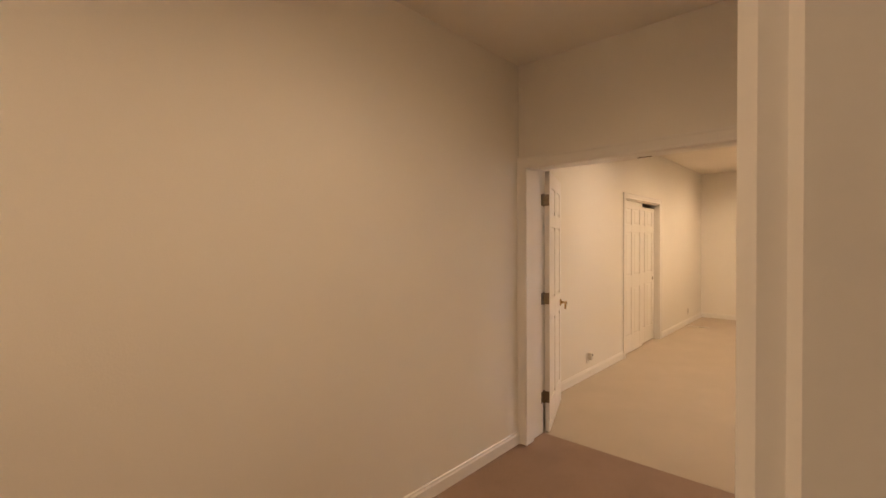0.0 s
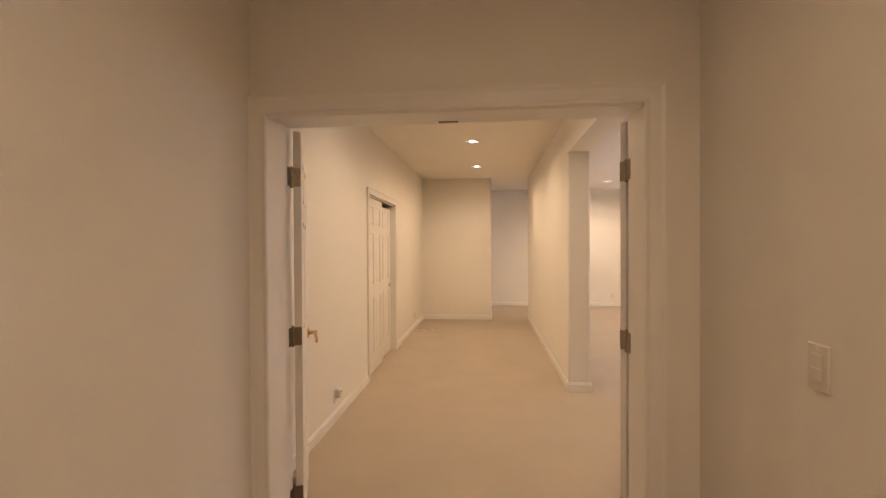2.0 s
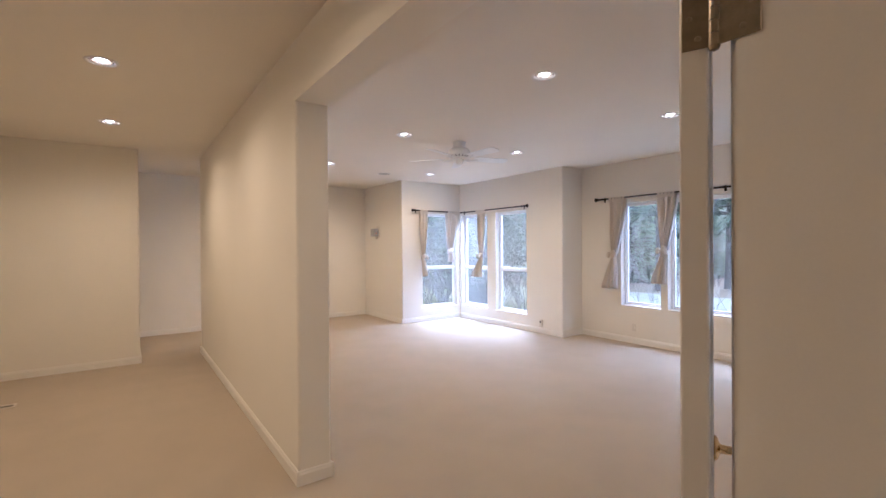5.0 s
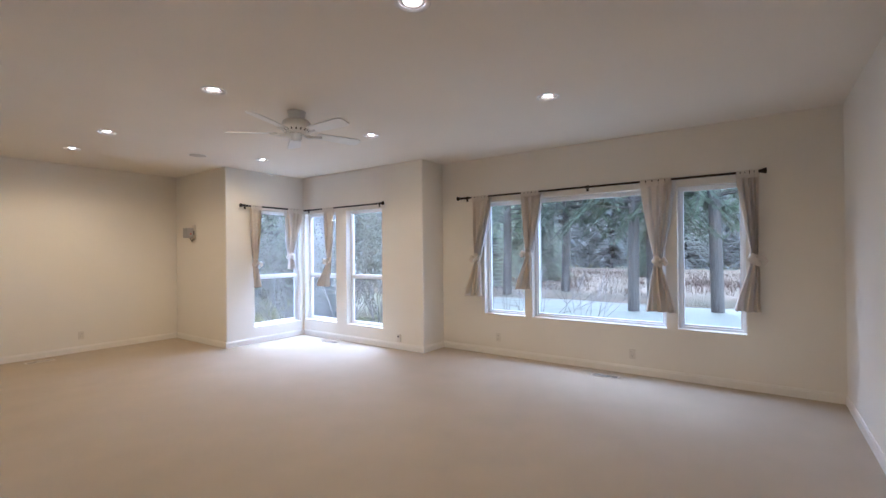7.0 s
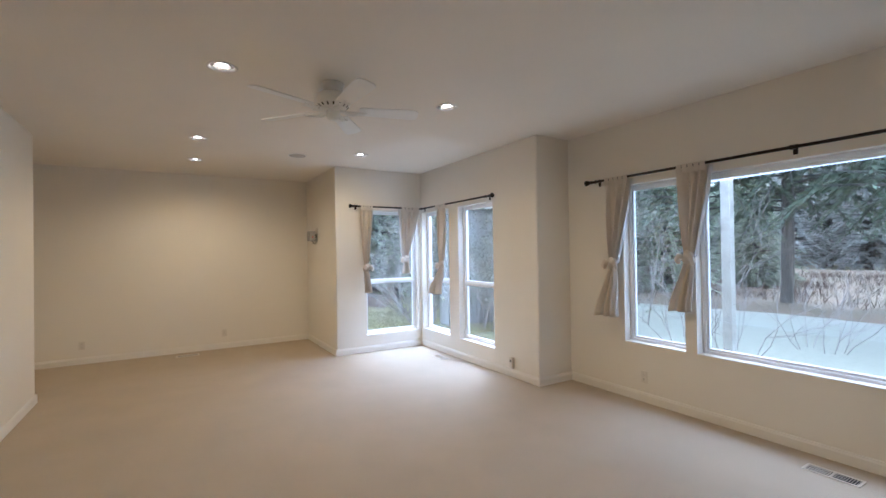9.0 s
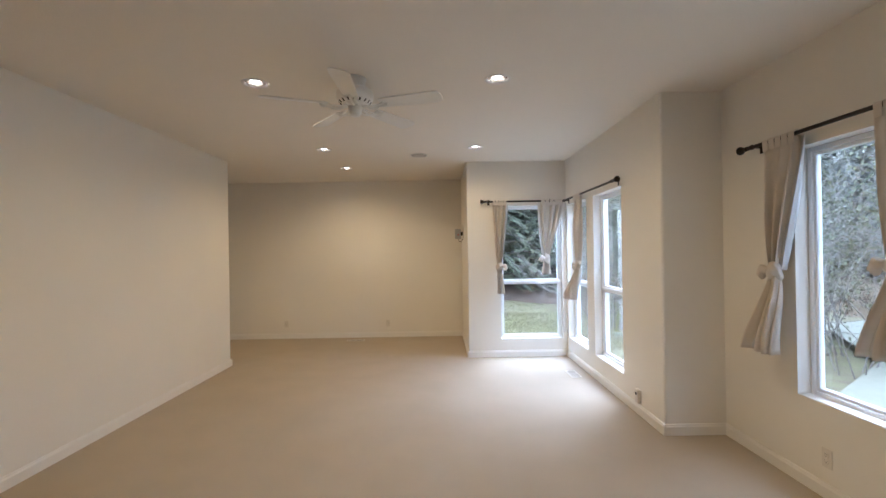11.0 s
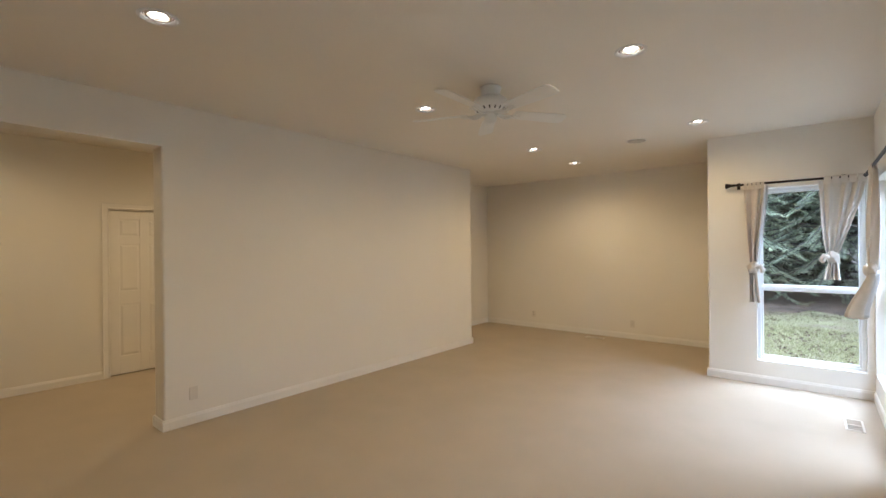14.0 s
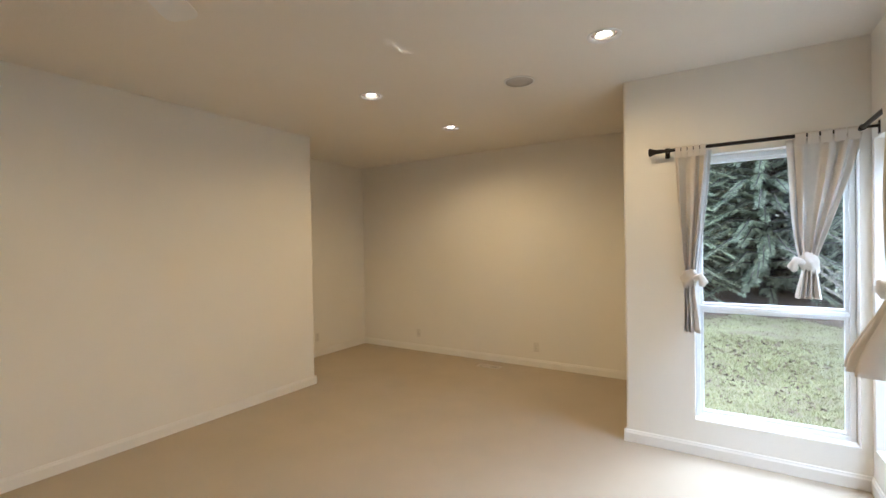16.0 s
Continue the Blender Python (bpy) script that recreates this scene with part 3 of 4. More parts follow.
def plug_in(name, m, w, h, d, label):
    t = thing(name, m, label, "plug-in device")
    bm = bmesh.new()
    box(bm, -w / 2, w / 2, -d, 0, -h / 2, h / 2, bevel=0.01, seg=3)
    part("body", bm, PLASTIC, t, smooth=False)
    bm = bmesh.new()
    box(bm, -w / 4, w / 4, -d - 0.001, -d - 0.0001, h * 0.1, h * 0.3, bevel=0.0004)
    part("grille", bm, DARK, t, "small dark grille")
    return t


plug_in("plug_in_adapter", pose(HX0 + 0.0065, 4.53, 0.235, 0, 0, 90), 0.05, 0.075, 0.05, "white plug-in adapter in the corridor outlet")
plug_in("plug_in_night_light", pose(EX, 7.84, 0.17, 0, 0, -90), 0.065, 0.125, 0.035, "white plug-in night light by the bay")


# ---- floor registers ----
def register(x, y, heading, label):
    t = thing("floor_register", pose(x, y, 0, 0, 0, heading), label, "floor vent", "floor registers")
    bm = bmesh.new()
    L, W = 0.152, 0.062
    for b in ((-L, L, -W, -W + 0.016), (-L, L, W - 0.016, W), (-L, -L + 0.016, -W + 0.016, W - 0.016), (L - 0.016, L, -W + 0.016, W - 0.016), (-0.008, 0.008, -W + 0.016, W - 0.016)):
        box(bm, *b, 0.0005, 0.006, bevel=0.0015)
    part("frame", bm, VENT, t)
    bm = bmesh.new()
    # flat dark sheet in place of the duct's shaded depth
    box(bm, -L + 0.01, L - 0.01, -W + 0.01, W - 0.01, 0.0004, 0.0012)
    part("backing", bm, DARK, t, "dark sheet for the shaded duct opening")
    for s in (-1, 1):
        for k in range(9):
            bm = bmesh.new()
            xk = s * (0.018 + 0.0142 * k)
            box(bm, -0.0016, 0.0016, -W + 0.0155, W - 0.0155, -0.0035, 0.0035, pose(xk, 0, 0.0042, 0, s * 35), bevel=0)
            part("slat", bm, VENT, t)
    return t


register(6.78, 4.92, 90, "almond metal floor register under the window")
register(6.34, 9.18, 90, "almond metal floor register in the bay")
register(3.265, 11.45, 0, "almond metal floor register along the alcove wall")
register(-0.24, 8.50, 0, "almond metal floor register in the corridor")

# ---- ceiling speaker ----
t = thing("ceiling_speaker", pose(4.483, 9.614, H), "round flush ceiling speaker with cloth grille", "speaker")
bm = bmesh.new()
lathe(bm, [(0.115, -0.001), (0.114, -0.006), (0.106, -0.008), (0.103, -0.004)], seg=32)
part("rim", bm, FANWHITE, t, smooth=True)
bm = bmesh.new()
lathe(bm, [(0.1025, -0.0015), (0.1025, -0.0075), (0.05, -0.0085), (0.002, -0.009)], seg=32)
part("grille", bm, SPEAKER, t, "grey speaker grille", smooth=True)

# ---- ceiling fan ----
FX, FY = 4.145, 7.01
fan = thing("ceiling_fan", pose(FX, FY, H, 0, 0, -16), "white five-blade hugger ceiling fan at rest", "ceiling fan")
bm = bmesh.new()
lathe(bm, [(0.078, -0.001), (0.084, -0.006), (0.084, -0.014), (0.076, -0.02), (0.076, -0.07), (0.070, -0.078)], seg=32)
part("canopy", bm, FANWHITE, fan, smooth=True)
bm = bmesh.new()
lathe(bm, [(0.070, -0.078), (0.105, -0.084), (0.126, -0.10), (0.134, -0.125), (0.132, -0.150), (0.122, -0.168), (0.092, -0.192), (0.07, -0.2), (0.06, -0.205)], seg=36)
motor = part("motor_housing", bm, FANWHITE, fan, smooth=True)
for k in range(16):
    bm = bmesh.new()
    box(bm, -0.0055, 0.0055, -0.0015, 0.0015, -0.013, 0.013, pose(0, 0, 0, 0, 0, k * 22.5) @ pose(0, -0.1075, -0.1805, 51), bevel=0.001)
    part("vent_slot", bm, DARK, motor)
bm = bmesh.new()
lathe(bm, [(0.052, -0.205), (0.054, -0.212), (0.048, -0.23), (0.046, -0.255), (0.038, -0.272), (0.018, -0.279), (0.004, -0.281)], seg=28)
part("switch_cup", bm, FANWHITE, fan, smooth=True)
for k in range(5):
    m = pose(0, 0, -0.205, 0, 0, 72 * k)
    bm = bmesh.new()
    for s in (-1, 1):
        tube(bm, [m @ Vector(p) for p in ((0.06, s * 0.012, -0.004), (0.10, s * 0.035, -0.016), (0.145, s * 0.045, -0.02), (0.18, s * 0.022, -0.014), (0.205, s * 0.028, -0.009), (0.235, s * 0.044, -0.006))], [0.006, 0.006, 0.005, 0.006, 0.006, 0.005], 6)
    tube(bm, [m @ Vector(p) for p in ((0.055, 0, -0.004), (0.13, 0, -0.022), (0.19, 0, -0.014), (0.25, 0, -0.006))], [0.008, 0.007, 0.006, 0.006], 6)
    iron = part("blade_iron", bm, FANWHITE, fan, "scrolled white blade iron")
    bm = bmesh.new()
    outline = [(0.195, -0.050), (0.22, -0.056), (0.40, -0.064), (0.58, -0.070), (0.625, -0.066), (0.648, -0.045), (0.652, 0.0), (0.648, 0.045), (0.625, 0.066), (0.58, 0.070), (0.40, 0.064), (0.22, 0.056), (0.195, 0.050)]
    tilt = m @ pose(0, 0, 0.002, -12)
    lo = [bm.verts.new(tilt @ Vector((x, y, 0.0))) for x, y in outline]
    hi = [bm.verts.new(tilt @ Vector((x, y, 0.007))) for x, y in outline]
    n = len(lo)
    for i in range(n):
        bm.faces.new((lo[i], lo[(i + 1) % n], hi[(i + 1) % n], hi[i]))
    bm.faces.new(lo[::-1]), bm.faces.new(hi)
    part("blade", bm, FANWHITE, fan)

# ---- alarm box on the alcove's east wall ----
t = thing("alarm_box", pose(AX1, 11.10, 1.80, 0, 0, -90), "grey metal alarm box with a red lamp on the wall", "alarm box")
bm = bmesh.new()
box(bm, -0.05, 0.05, -0.012, 0, -0.10, 0.13, bevel=0.003)
part("back_plate", bm, PLASTIC, t, "white wall plate")
bm = bmesh.new()
box(bm, -0.03, 0.03, -0.045, -0.0125, -0.03, 0.03, bevel=0.003)
part("bracket", bm, IRON, t)
bm = bmesh.new()
box(bm, -0.085, 0.075, -0.14, -0.045, -0.085, 0.075, bevel=0.004)
case = part("case", bm, GREY, t)
bm = bmesh.new()
lathe(bm, [(0.012, 0), (0.011, 0.004), (0.006, 0.007), (0.001, 0.008)], pose(0.075, -0.09, -0.02, 0, 90), 14)
part("lamp", bm, RED, case, "small red indicator lens")
bm = bmesh.new()
tube(bm, [(0.06, -0.09, -0.084), (0.06, -0.08, -0.12), (0.03, -0.05, -0.135), (0.0, -0.02, -0.11), (0.0, -0.014, -0.09)], 0.004, 6)
part("cable", bm, IRON, t, "short dark cable loop")


# ---- curtain rods ----
def curtain_rod(name, p, q, normal, ends, posts, label):
    """A round iron rod from p to q; normal points from the wall into the room; ends: which ends have finials; posts: places of brackets along it."""
    p, q, nrm = Vector(p), Vector(q), Vector(normal)
    t = thing(name, Matrix.Translation(p), label, "curtain rod", "curtain rods")
    d = (q - p).normalized()
    L = (q - p).length
    bm = bmesh.new()
    rod(bm, (0, 0, 0), d * L, 0.0125, seg=14)
    part("rod", bm, IRON, t, smooth=False)
    for at, s in ((0.0, -1), (L, 1)):
        if (s < 0 and not ends[0]) or (s > 0 and not ends[1]):
            continue
        bm = bmesh.new()
        m = Matrix.Translation(d * at) @ (d * s).to_track_quat("Z", "Y").to_matrix().to_4x4()
        lathe(bm, [(0.0155, -0.02), (0.0165, 0.0), (0.0145, 0.006), (0.017, 0.02), (0.025, 0.045), (0.030, 0.058), (0.030, 0.066), (0.022, 0.07), (0.004, 0.072)], m, 18)
        part("finial", bm, IRON, t, "flared black finial", smooth=True)
    for at in posts:
        bm = bmesh.new()
        c = d * at
        back = c - nrm * 0.0715
        rod(bm, c - nrm * 0.004, back, 0.008, 0.009, 8)
        up = Vector((0, 0, 1))
        m = Matrix.Translation(back + nrm * 0.0025) @ Matrix((d, nrm, up)).transposed().to_4x4()
        box(bm, -0.016, 0.016, -0.0025, 0.0025, -0.045, 0.03, m, bevel=0.002)
        ring = Matrix.Translation(c - d * 0.008) @ d.to_track_quat("Z", "Y").to_matrix().to_4x4()
        lathe(bm, [(0.0175, 0), (0.018, 0.002), (0.018, 0.014), (0.0175, 0.016)], ring, 14)
        part("bracket", bm, IRON, t)
    return t


RE, RN, RB = WX - 0.072, NY - 0.072, EX - 0.072
ROD1, ROD2, ROD3 = 2.225, 2.205, 2.195
curtain_rod("curtain_rod", (RE, 7.0, ROD1), (RE, 3.46, ROD1), (-1, 0, 0), (True, True), (0.06, 1.82, 3.48), "long black iron curtain rod with flared finials")
curtain_rod("curtain_rod", (5.39, RN, ROD2), (EX - 0.13, RN, ROD2), (0, -1, 0), (True, False), (0.05, 0.93), "short black iron curtain rod of the bay")
curtain_rod("curtain_rod", (RB, NY - 0.12, ROD3), (RB, 8.155, ROD3), (-1, 0, 0), (False, True), (0.05, 1.76), "black iron curtain rod of the bay")


# ---- curtains ----
def ribbon(bm, pts, half, th):
    """A strip with thickness: pts are (point, across, normal)."""
    rows = [[bm.verts.new(p + a * half * s + n * th * k) for s, k in ((-1, 0), (1, 0), (1, 1), (-1, 1))] for p, a, n in pts]
    for a, b in zip(rows, rows[1:]):
        for k in range(4):
            bm.faces.new((a[k], a[(k + 1) % 4], b[(k + 1) % 4], b[k]))
    bm.faces.new(rows[0][::-1]), bm.faces.new(rows[-1])


def ease(v):
    return v * v * (3 - 2 * v)


def sheet(name, t, mat, rows, folds, seed, cols=44, label="", shift=0.0):
    """Hanging cloth: rows of (z, centre x, width, fold depth, y)."""
    bm = bmesh.new()
    rnd = random.Random(seed)
    ph, ph2 = rnd.uniform(0, 6), rnd.uniform(0, 6)
    grid = []
    for z, c, w, dep, y in rows:
        line = []
        for i in range(cols + 1):
            u = i / cols
            warp = u + 0.09 * math.sin(5 * u + ph) + 0.02 * math.sin(3 * z + ph2)
            yy = y + dep * (math.sin(2 * math.pi * folds * warp + ph) + 0.22 * math.sin(2 * math.pi * folds * 2.3 * warp + ph2 + z * 1.3)) + shift
            line.append(bm.verts.new((c + (u - 0.5) * w + 0.12 * dep * math.cos(2 * math.pi * folds * warp + ph2), yy, z)))
        grid.append(line)
    for a, b in zip(grid, grid[1:]):
        for i in range(cols):
            bm.faces.new((a[i], a[i + 1], b[i + 1], b[i]))
    ob = part(name, bm, mat, t, label, smooth=True)
    thick = ob.modifiers.new("thickness", "SOLIDIFY")
    thick.thickness = 0.003
    return ob


def curtain(m, w, kx, kz, bz, tx, tw, seed, label, lining=0, kick=0.03, full=1.0):
    """Tab-top curtain tied in a knot: top width w, knot at (kx, kz), hem at bz with centre tx and width tw; y points into the wall. lining: side on which the pale lining shows; kick: how far the tail stands out; full: depth of its folds."""
    t = thing("curtain", m, label, "curtain", "knotted tab-top curtains")
    rnd = random.Random(seed)
    rows, n = [], 26
    for i in range(n + 1):
        v = i / n
        z = -0.018 + (kz + 0.018) * v
        e = ease(v) * 0.55 + 0.45 * v
        rows.append((z, kx * e, w + (0.052 - w) * (0.8 * v + 0.2 * v ** 3), 0.013 + 0.020 * math.sin(math.pi * min(1, v * 0.8)), 0.004 - 0.006 * v))
    sheet("drape", t, CLOTH, rows, 3.0, seed, 60)
    if lining:
        rows2 = [(z, c + lining * (ww * 0.36 + 0.012), ww * 0.38 + 0.012, dep * 0.8, y) for z, c, ww, dep, y in rows]
        sheet("lining", t, LINING, rows2, 1.6, seed + 5, 18, "pale lining turned outwards", shift=0.026)
    tail = []
    for i in range(15):
        v = i / 14
        tail.append((kz - 0.02 + (bz - kz + 0.02) * v, kx + (tx - kx) * ease(v), 0.055 + (tw - 0.055) * (v ** 0.85), 0.012 + 0.024 * full * v ** 0.6, -0.004 - kick * ease(v)))
    ob = sheet("tail", t, CLOTH, tail, 3.3, seed + 1, 48)
    if lining:
        sheet("tail_lining", t, LINING, [(z + 0.01, c - lining * 0.2 * ww, ww * 0.55, dep * 0.7, y) for z, c, ww, dep, y in tail], 1.4, seed + 9, 18, "pale lining of the tail", shift=0.03)
    bm = bmesh.new()
    a0, loops = rnd.uniform(0, 6), []
    for i in range(13):
        v = i / 12
        R = 0.026 + 0.024 * math.sin(math.pi * v) ** 0.8
        loop = []
        for k in range(28):
            a = 2 * math.pi * k / 28
            r = R * (1 + 0.16 * math.sin(2 * a + 5.5 * v + a0) + 0.07 * math.sin(5 * a - 9 * v + a0))
            loop.append(bm.verts.new((kx + 1.1 * r * math.cos(a), -0.006 + 0.8 * r * math.sin(a), kz + 0.045 - 0.115 * v + 0.018 * math.cos(a + a0))))
        loops.append(loop)
    for a, b in zip(loops, loops[1:]):
        for k in range(28):
            bm.faces.new((a[k], a[(k + 1) % 28], b[(k + 1) % 28], b[k]))
    bm.faces.new(loops[0][::-1]), bm.faces.new(loops[-1])
    flap = rnd.choice((-1, 1))
    tube(bm, [(kx + flap * 0.03, -0.03, kz - 0.01), (kx + flap * 0.07, -0.035, kz + 0.012), (kx + flap * 0.088, -0.03, kz - 0.03), (kx + flap * 0.075, -0.03, kz - 0.06)], [0.024, 0.028, 0.03, 0.013], 8)
    part("knot", bm, CLOTH, t, "knotted cloth", smooth=True)
    for k in range(5):
        x = (-0.5 + (k + 0.5) / 5) * w * 0.96
        pts = []
        for i in range(13):
            a = math.pi * i / 12
            pts.append((Vector((x, -0.0165 * math.cos(a), 0.0165 * math.sin(a))), Vector((1, 0, 0)), Vector((0, -math.cos(a), math.sin(a)))))
        pts = [(Vector((x, -0.012, -0.06)), Vector((1, 0, 0)), Vector((0, -1, 0)))] + pts + [(Vector((x, 0.012, -0.06)), Vector((1, 0, 0)), Vector((0, 1, 0)))]
        bm = bmesh.new()
        ribbon(bm, pts, w * 0.082, 0.003)
        part("tab", bm, CLOTH, t)
    return t


# on the east window: x runs along -y of the room
def on_east(y, z=ROD1):
    return pose(RE, y, z, 0, 0, -90)


curtain(on_east(6.68), 0.29, -0.06, -0.865, -1.40, -0.06, 0.25, 3, "beige linen curtain knotted beside the narrow window", 1, 0.10, 1.7)
curtain(on_east(5.915), 0.27, -0.035, -0.80, -1.285, -0.095, 0.20, 7, "beige linen curtain knotted between two windows", 1)
curtain(on_east(4.40), 0.34, 0.01, -0.895, -1.47, 0.04, 0.31, 12, "wide beige linen curtain with a square hem", 1)
curtain(on_east(3.55), 0.20, 0.05, -0.87, -1.41, -0.01, 0.22, 17, "beige linen curtain knotted at the window's end")
curtain(pose(5.59, RN, ROD2), 0.20, -0.015, -0.915, -1.30, 0.0, 0.10, 21, "beige linen curtain with a short knotted tail", 1)
curtain(pose(6.325, RN, ROD2), 0.33, -0.085, -0.80, -1.03, -0.095, 0.13, 25, "pale linen curtain drawn towards the corner", -1)
curtain(pose(RB, 9.335, ROD3, 0, 0, -90), 0.30, 0.0, -0.88, -1.30, -0.02, 0.26, 31, "beige linen curtain knotted in the bay", -1, 0.10, 2.2)


# ---- outdoors ----
LAWN = material("mossy_lawn", (0.27, 0.25, 0.12), 0.95, vary=0.2, scale=2.6, fine=0.35, fine_scale=60, bump=0.8, bump_scale=40, bump_dist=0.05, tint=(0.21, 0.16, 0.105))
POND = material("frosted_meadow", (0.29, 0.27, 0.19), 0.7, vary=0.1, scale=0.25, fine=0.1, fine_scale=8, bump=0.3, bump_scale=12, bump_dist=0.03, tint=(0.25, 0.24, 0.175))
BARK = material("fir_bark", (0.105, 0.09, 0.074), 0.95, vary=0.2, scale=14, fine=0.3, fine_scale=60, bump=1.0, bump_scale=30, bump_dist=0.04)
for link in list(BARK.node_tree.links):
    if link.from_socket.name == "Object":
        stretch = BARK.node_tree.nodes.new("ShaderNodeMapping")
        stretch.inputs["Scale"].default_value = (1.0, 1.0, 0.16)
        to = link.to_socket
        BARK.node_tree.links.new(link.from_socket, stretch.inputs["Vector"]), BARK.node_tree.links.new(stretch.outputs["Vector"], to)
NEEDLE = material("fir_needles", (0.16, 0.19, 0.118), 0.7, vary=0.25, scale=3, fine=0.25, fine_scale=40, bump=0.0, random_tint=0.6)
HEDGE = material("hemlock_needles", (0.50, 0.53, 0.36), 0.65, vary=0.25, scale=3, fine=0.25, fine_scale=40, bump=0.0, random_tint=0.6)
# distant haze is put into this colour: needles paled towards grey
MIST_GREEN = material("mist_paled_needles", (0.50, 0.49, 0.43), 0.8, vary=0.2, scale=0.6, fine=0.2, fine_scale=10, bump=0.0, random_tint=0.5)
IVY = material("ivy_leaf", (0.17, 0.165, 0.085), 0.5, vary=0.25, scale=3, fine=0.25, fine_scale=40, bump=0.0, random_tint=0.6)
TWIG = material("pale_twig", (0.30, 0.26, 0.225), 0.85, vary=0.2, scale=20, fine=0.2, bump=0.2)
REED = material("dry_reed", (0.17, 0.11, 0.065), 0.9, vary=0.2, scale=1.2, fine=0.3, fine_scale=30, bump=0.0, random_tint=0.5)
STRAW = material("flattened_straw", (0.19, 0.13, 0.075), 0.95, vary=0.3, scale=0.9, fine=0.4, fine_scale=14, bump=0.9, bump_scale=10, bump_dist=0.1, tint=(0.12, 0.095, 0.05))
BRUSH = material("russet_brush", (0.13, 0.075, 0.05), 0.9, vary=0.25, scale=0.5, fine=0.3, fine_scale=30, bump=0.0, random_tint=0.6)
LITTER = material("leaf_litter", (0.17, 0.115, 0.08), 0.95, vary=0.25, scale=3, fine=0.4, fine_scale=50, bump=0.9, bump_scale=40, bump_dist=0.04)
GRASS = material("grass_blade", (0.38, 0.355, 0.18), 0.8, vary=0.15, scale=2, fine=0.2, fine_scale=40, bump=0.0, random_tint=0.5)
CEDAR = material("weathered_cedar", (0.24, 0.22, 0.20), 0.9, vary=0.2, scale=4, fine=0.25, fine_scale=70, bump=0.5, bump_scale=60, bump_dist=0.004, random_tint=0.35)
POSTWOOD = material("weathered_post", (0.34, 0.31, 0.26), 0.85, vary=0.15, scale=5, fine=0.2, fine_scale=60, bump=0.4, bump_scale=60)


# light passes through needles and blades
for m in (NEEDLE, HEDGE, MIST_GREEN, REED, GRASS):
    n, l = m.node_tree.nodes, m.node_tree.links
    b, thin, mix = n["Principled BSDF"], n.new("ShaderNodeBsdfTranslucent"), n.new("ShaderNodeMixShader")
    mix.inputs[0].default_value = 0.52
    l.new(b.inputs["Base Color"].links[0].from_socket, thin.inputs["Color"])
    l.new(b.outputs[0], mix.inputs[1]), l.new(thin.outputs[0], mix.inputs[2])
    l.new(mix.outputs[0], n["Material Output"].inputs["Surface"])


def land(x, y):
    """Height of the ground: level by the house, rising to the north, falling a little to the east."""
    up = max(0.0, y - 17.0)
    return OUT + 0.10 * up * (1 if x < 13 else 0.4) * (1 if y < 40 else 0) - 0.02 * max(0.0, min(x - 9.0, 12.0)) + 0.04 * math.sin(x * 0.9) * math.sin(y * 0.7) if y < 40 else OUT - 0.24 + 2.3 * (1 if x < 13 else 0.4)


bm = bmesh.new()
xs = [-400, -120, -40] + [-20 + 1.6 * i for i in range(50)] + [70, 140, 400]
ys = [-400, -120, -40] + [-20 + 1.6 * i for i in range(50)] + [70, 140, 400]
grid = [[bm.verts.new((x, y, land(x, y))) for x in xs] for y in ys]
for a, b in zip(grid, grid[1:]):
    for i in range(len(xs) - 1):
        bm.faces.new((a[i], a[i + 1], b[i + 1], b[i]))
for v in bm.verts:
    if -3 < v.co.x < 9 and -4 < v.co.y < 13.5:
        v.co.z = OUT
tagged(part("ground", bm, LAWN, smooth=True), "mossy green lawn with brown leaf litter", "lawn", kind="structure")
bm = bmesh.new()
pts = [(9.6, -22), (18, -22), (18.4, -8), (17.2, -1), (17.6, 3), (16.7, 6), (17.0, 9), (16.5, 12), (16.0, 14.5), (13.5, 14.0), (11.5, 10.6), (9.6, 9.2)]
bm.faces.new([bm.verts.new((x, y, OUT + 0.06)) for x, y in pts])
tagged(part("water", bm, POND), "pale frozen pond beyond the trees", "pond", kind="structure")
bm = bmesh.new()
rnd = random.Random(8)
rows = [[bm.verts.new((x + 0.6 * math.sin(y * 0.8) * (j < 2), y, land(x, y) + rnd.uniform(0.0, 0.12) + (0.30 if j else -0.05))) for y in range(-26, 27, 2)] for j, x in enumerate((16.0, 17.6, 20, 23, 26, 30, 34, 38, 44))]
for a, b in zip(rows, rows[1:]):
    for i in range(len(a) - 1):
        bm.faces.new((a[i], b[i], b[i + 1], a[i + 1]))
tagged(part("bank", bm, STRAW, smooth=True), "pale brown bank of flattened dry grass", "bank", kind="structure")
bm = bmesh.new()
rnd = random.Random(5)
gx = [-6 + 1.0 * i for i in range(25)]
rows = [[bm.verts.new((x, y + 0.5 * math.sin(x * 1.3 + y), land(x, y) + (0.03 if 0 < j < 5 else -0.06) + rnd.uniform(-0.01, 0.03))) for x in gx] for j, y in enumerate((17.6, 18.6, 19.8, 21.5, 23.5, 26.0))]
for a, b in zip(rows, rows[1:]):
    for i in range(len(gx) - 1):
        bm.faces.new((a[i], a[i + 1], b[i + 1], b[i]))
tagged(part("litter_bed", bm, LITTER, smooth=True), "brown leaf litter under the conifers", "leaf litter", kind="structure")


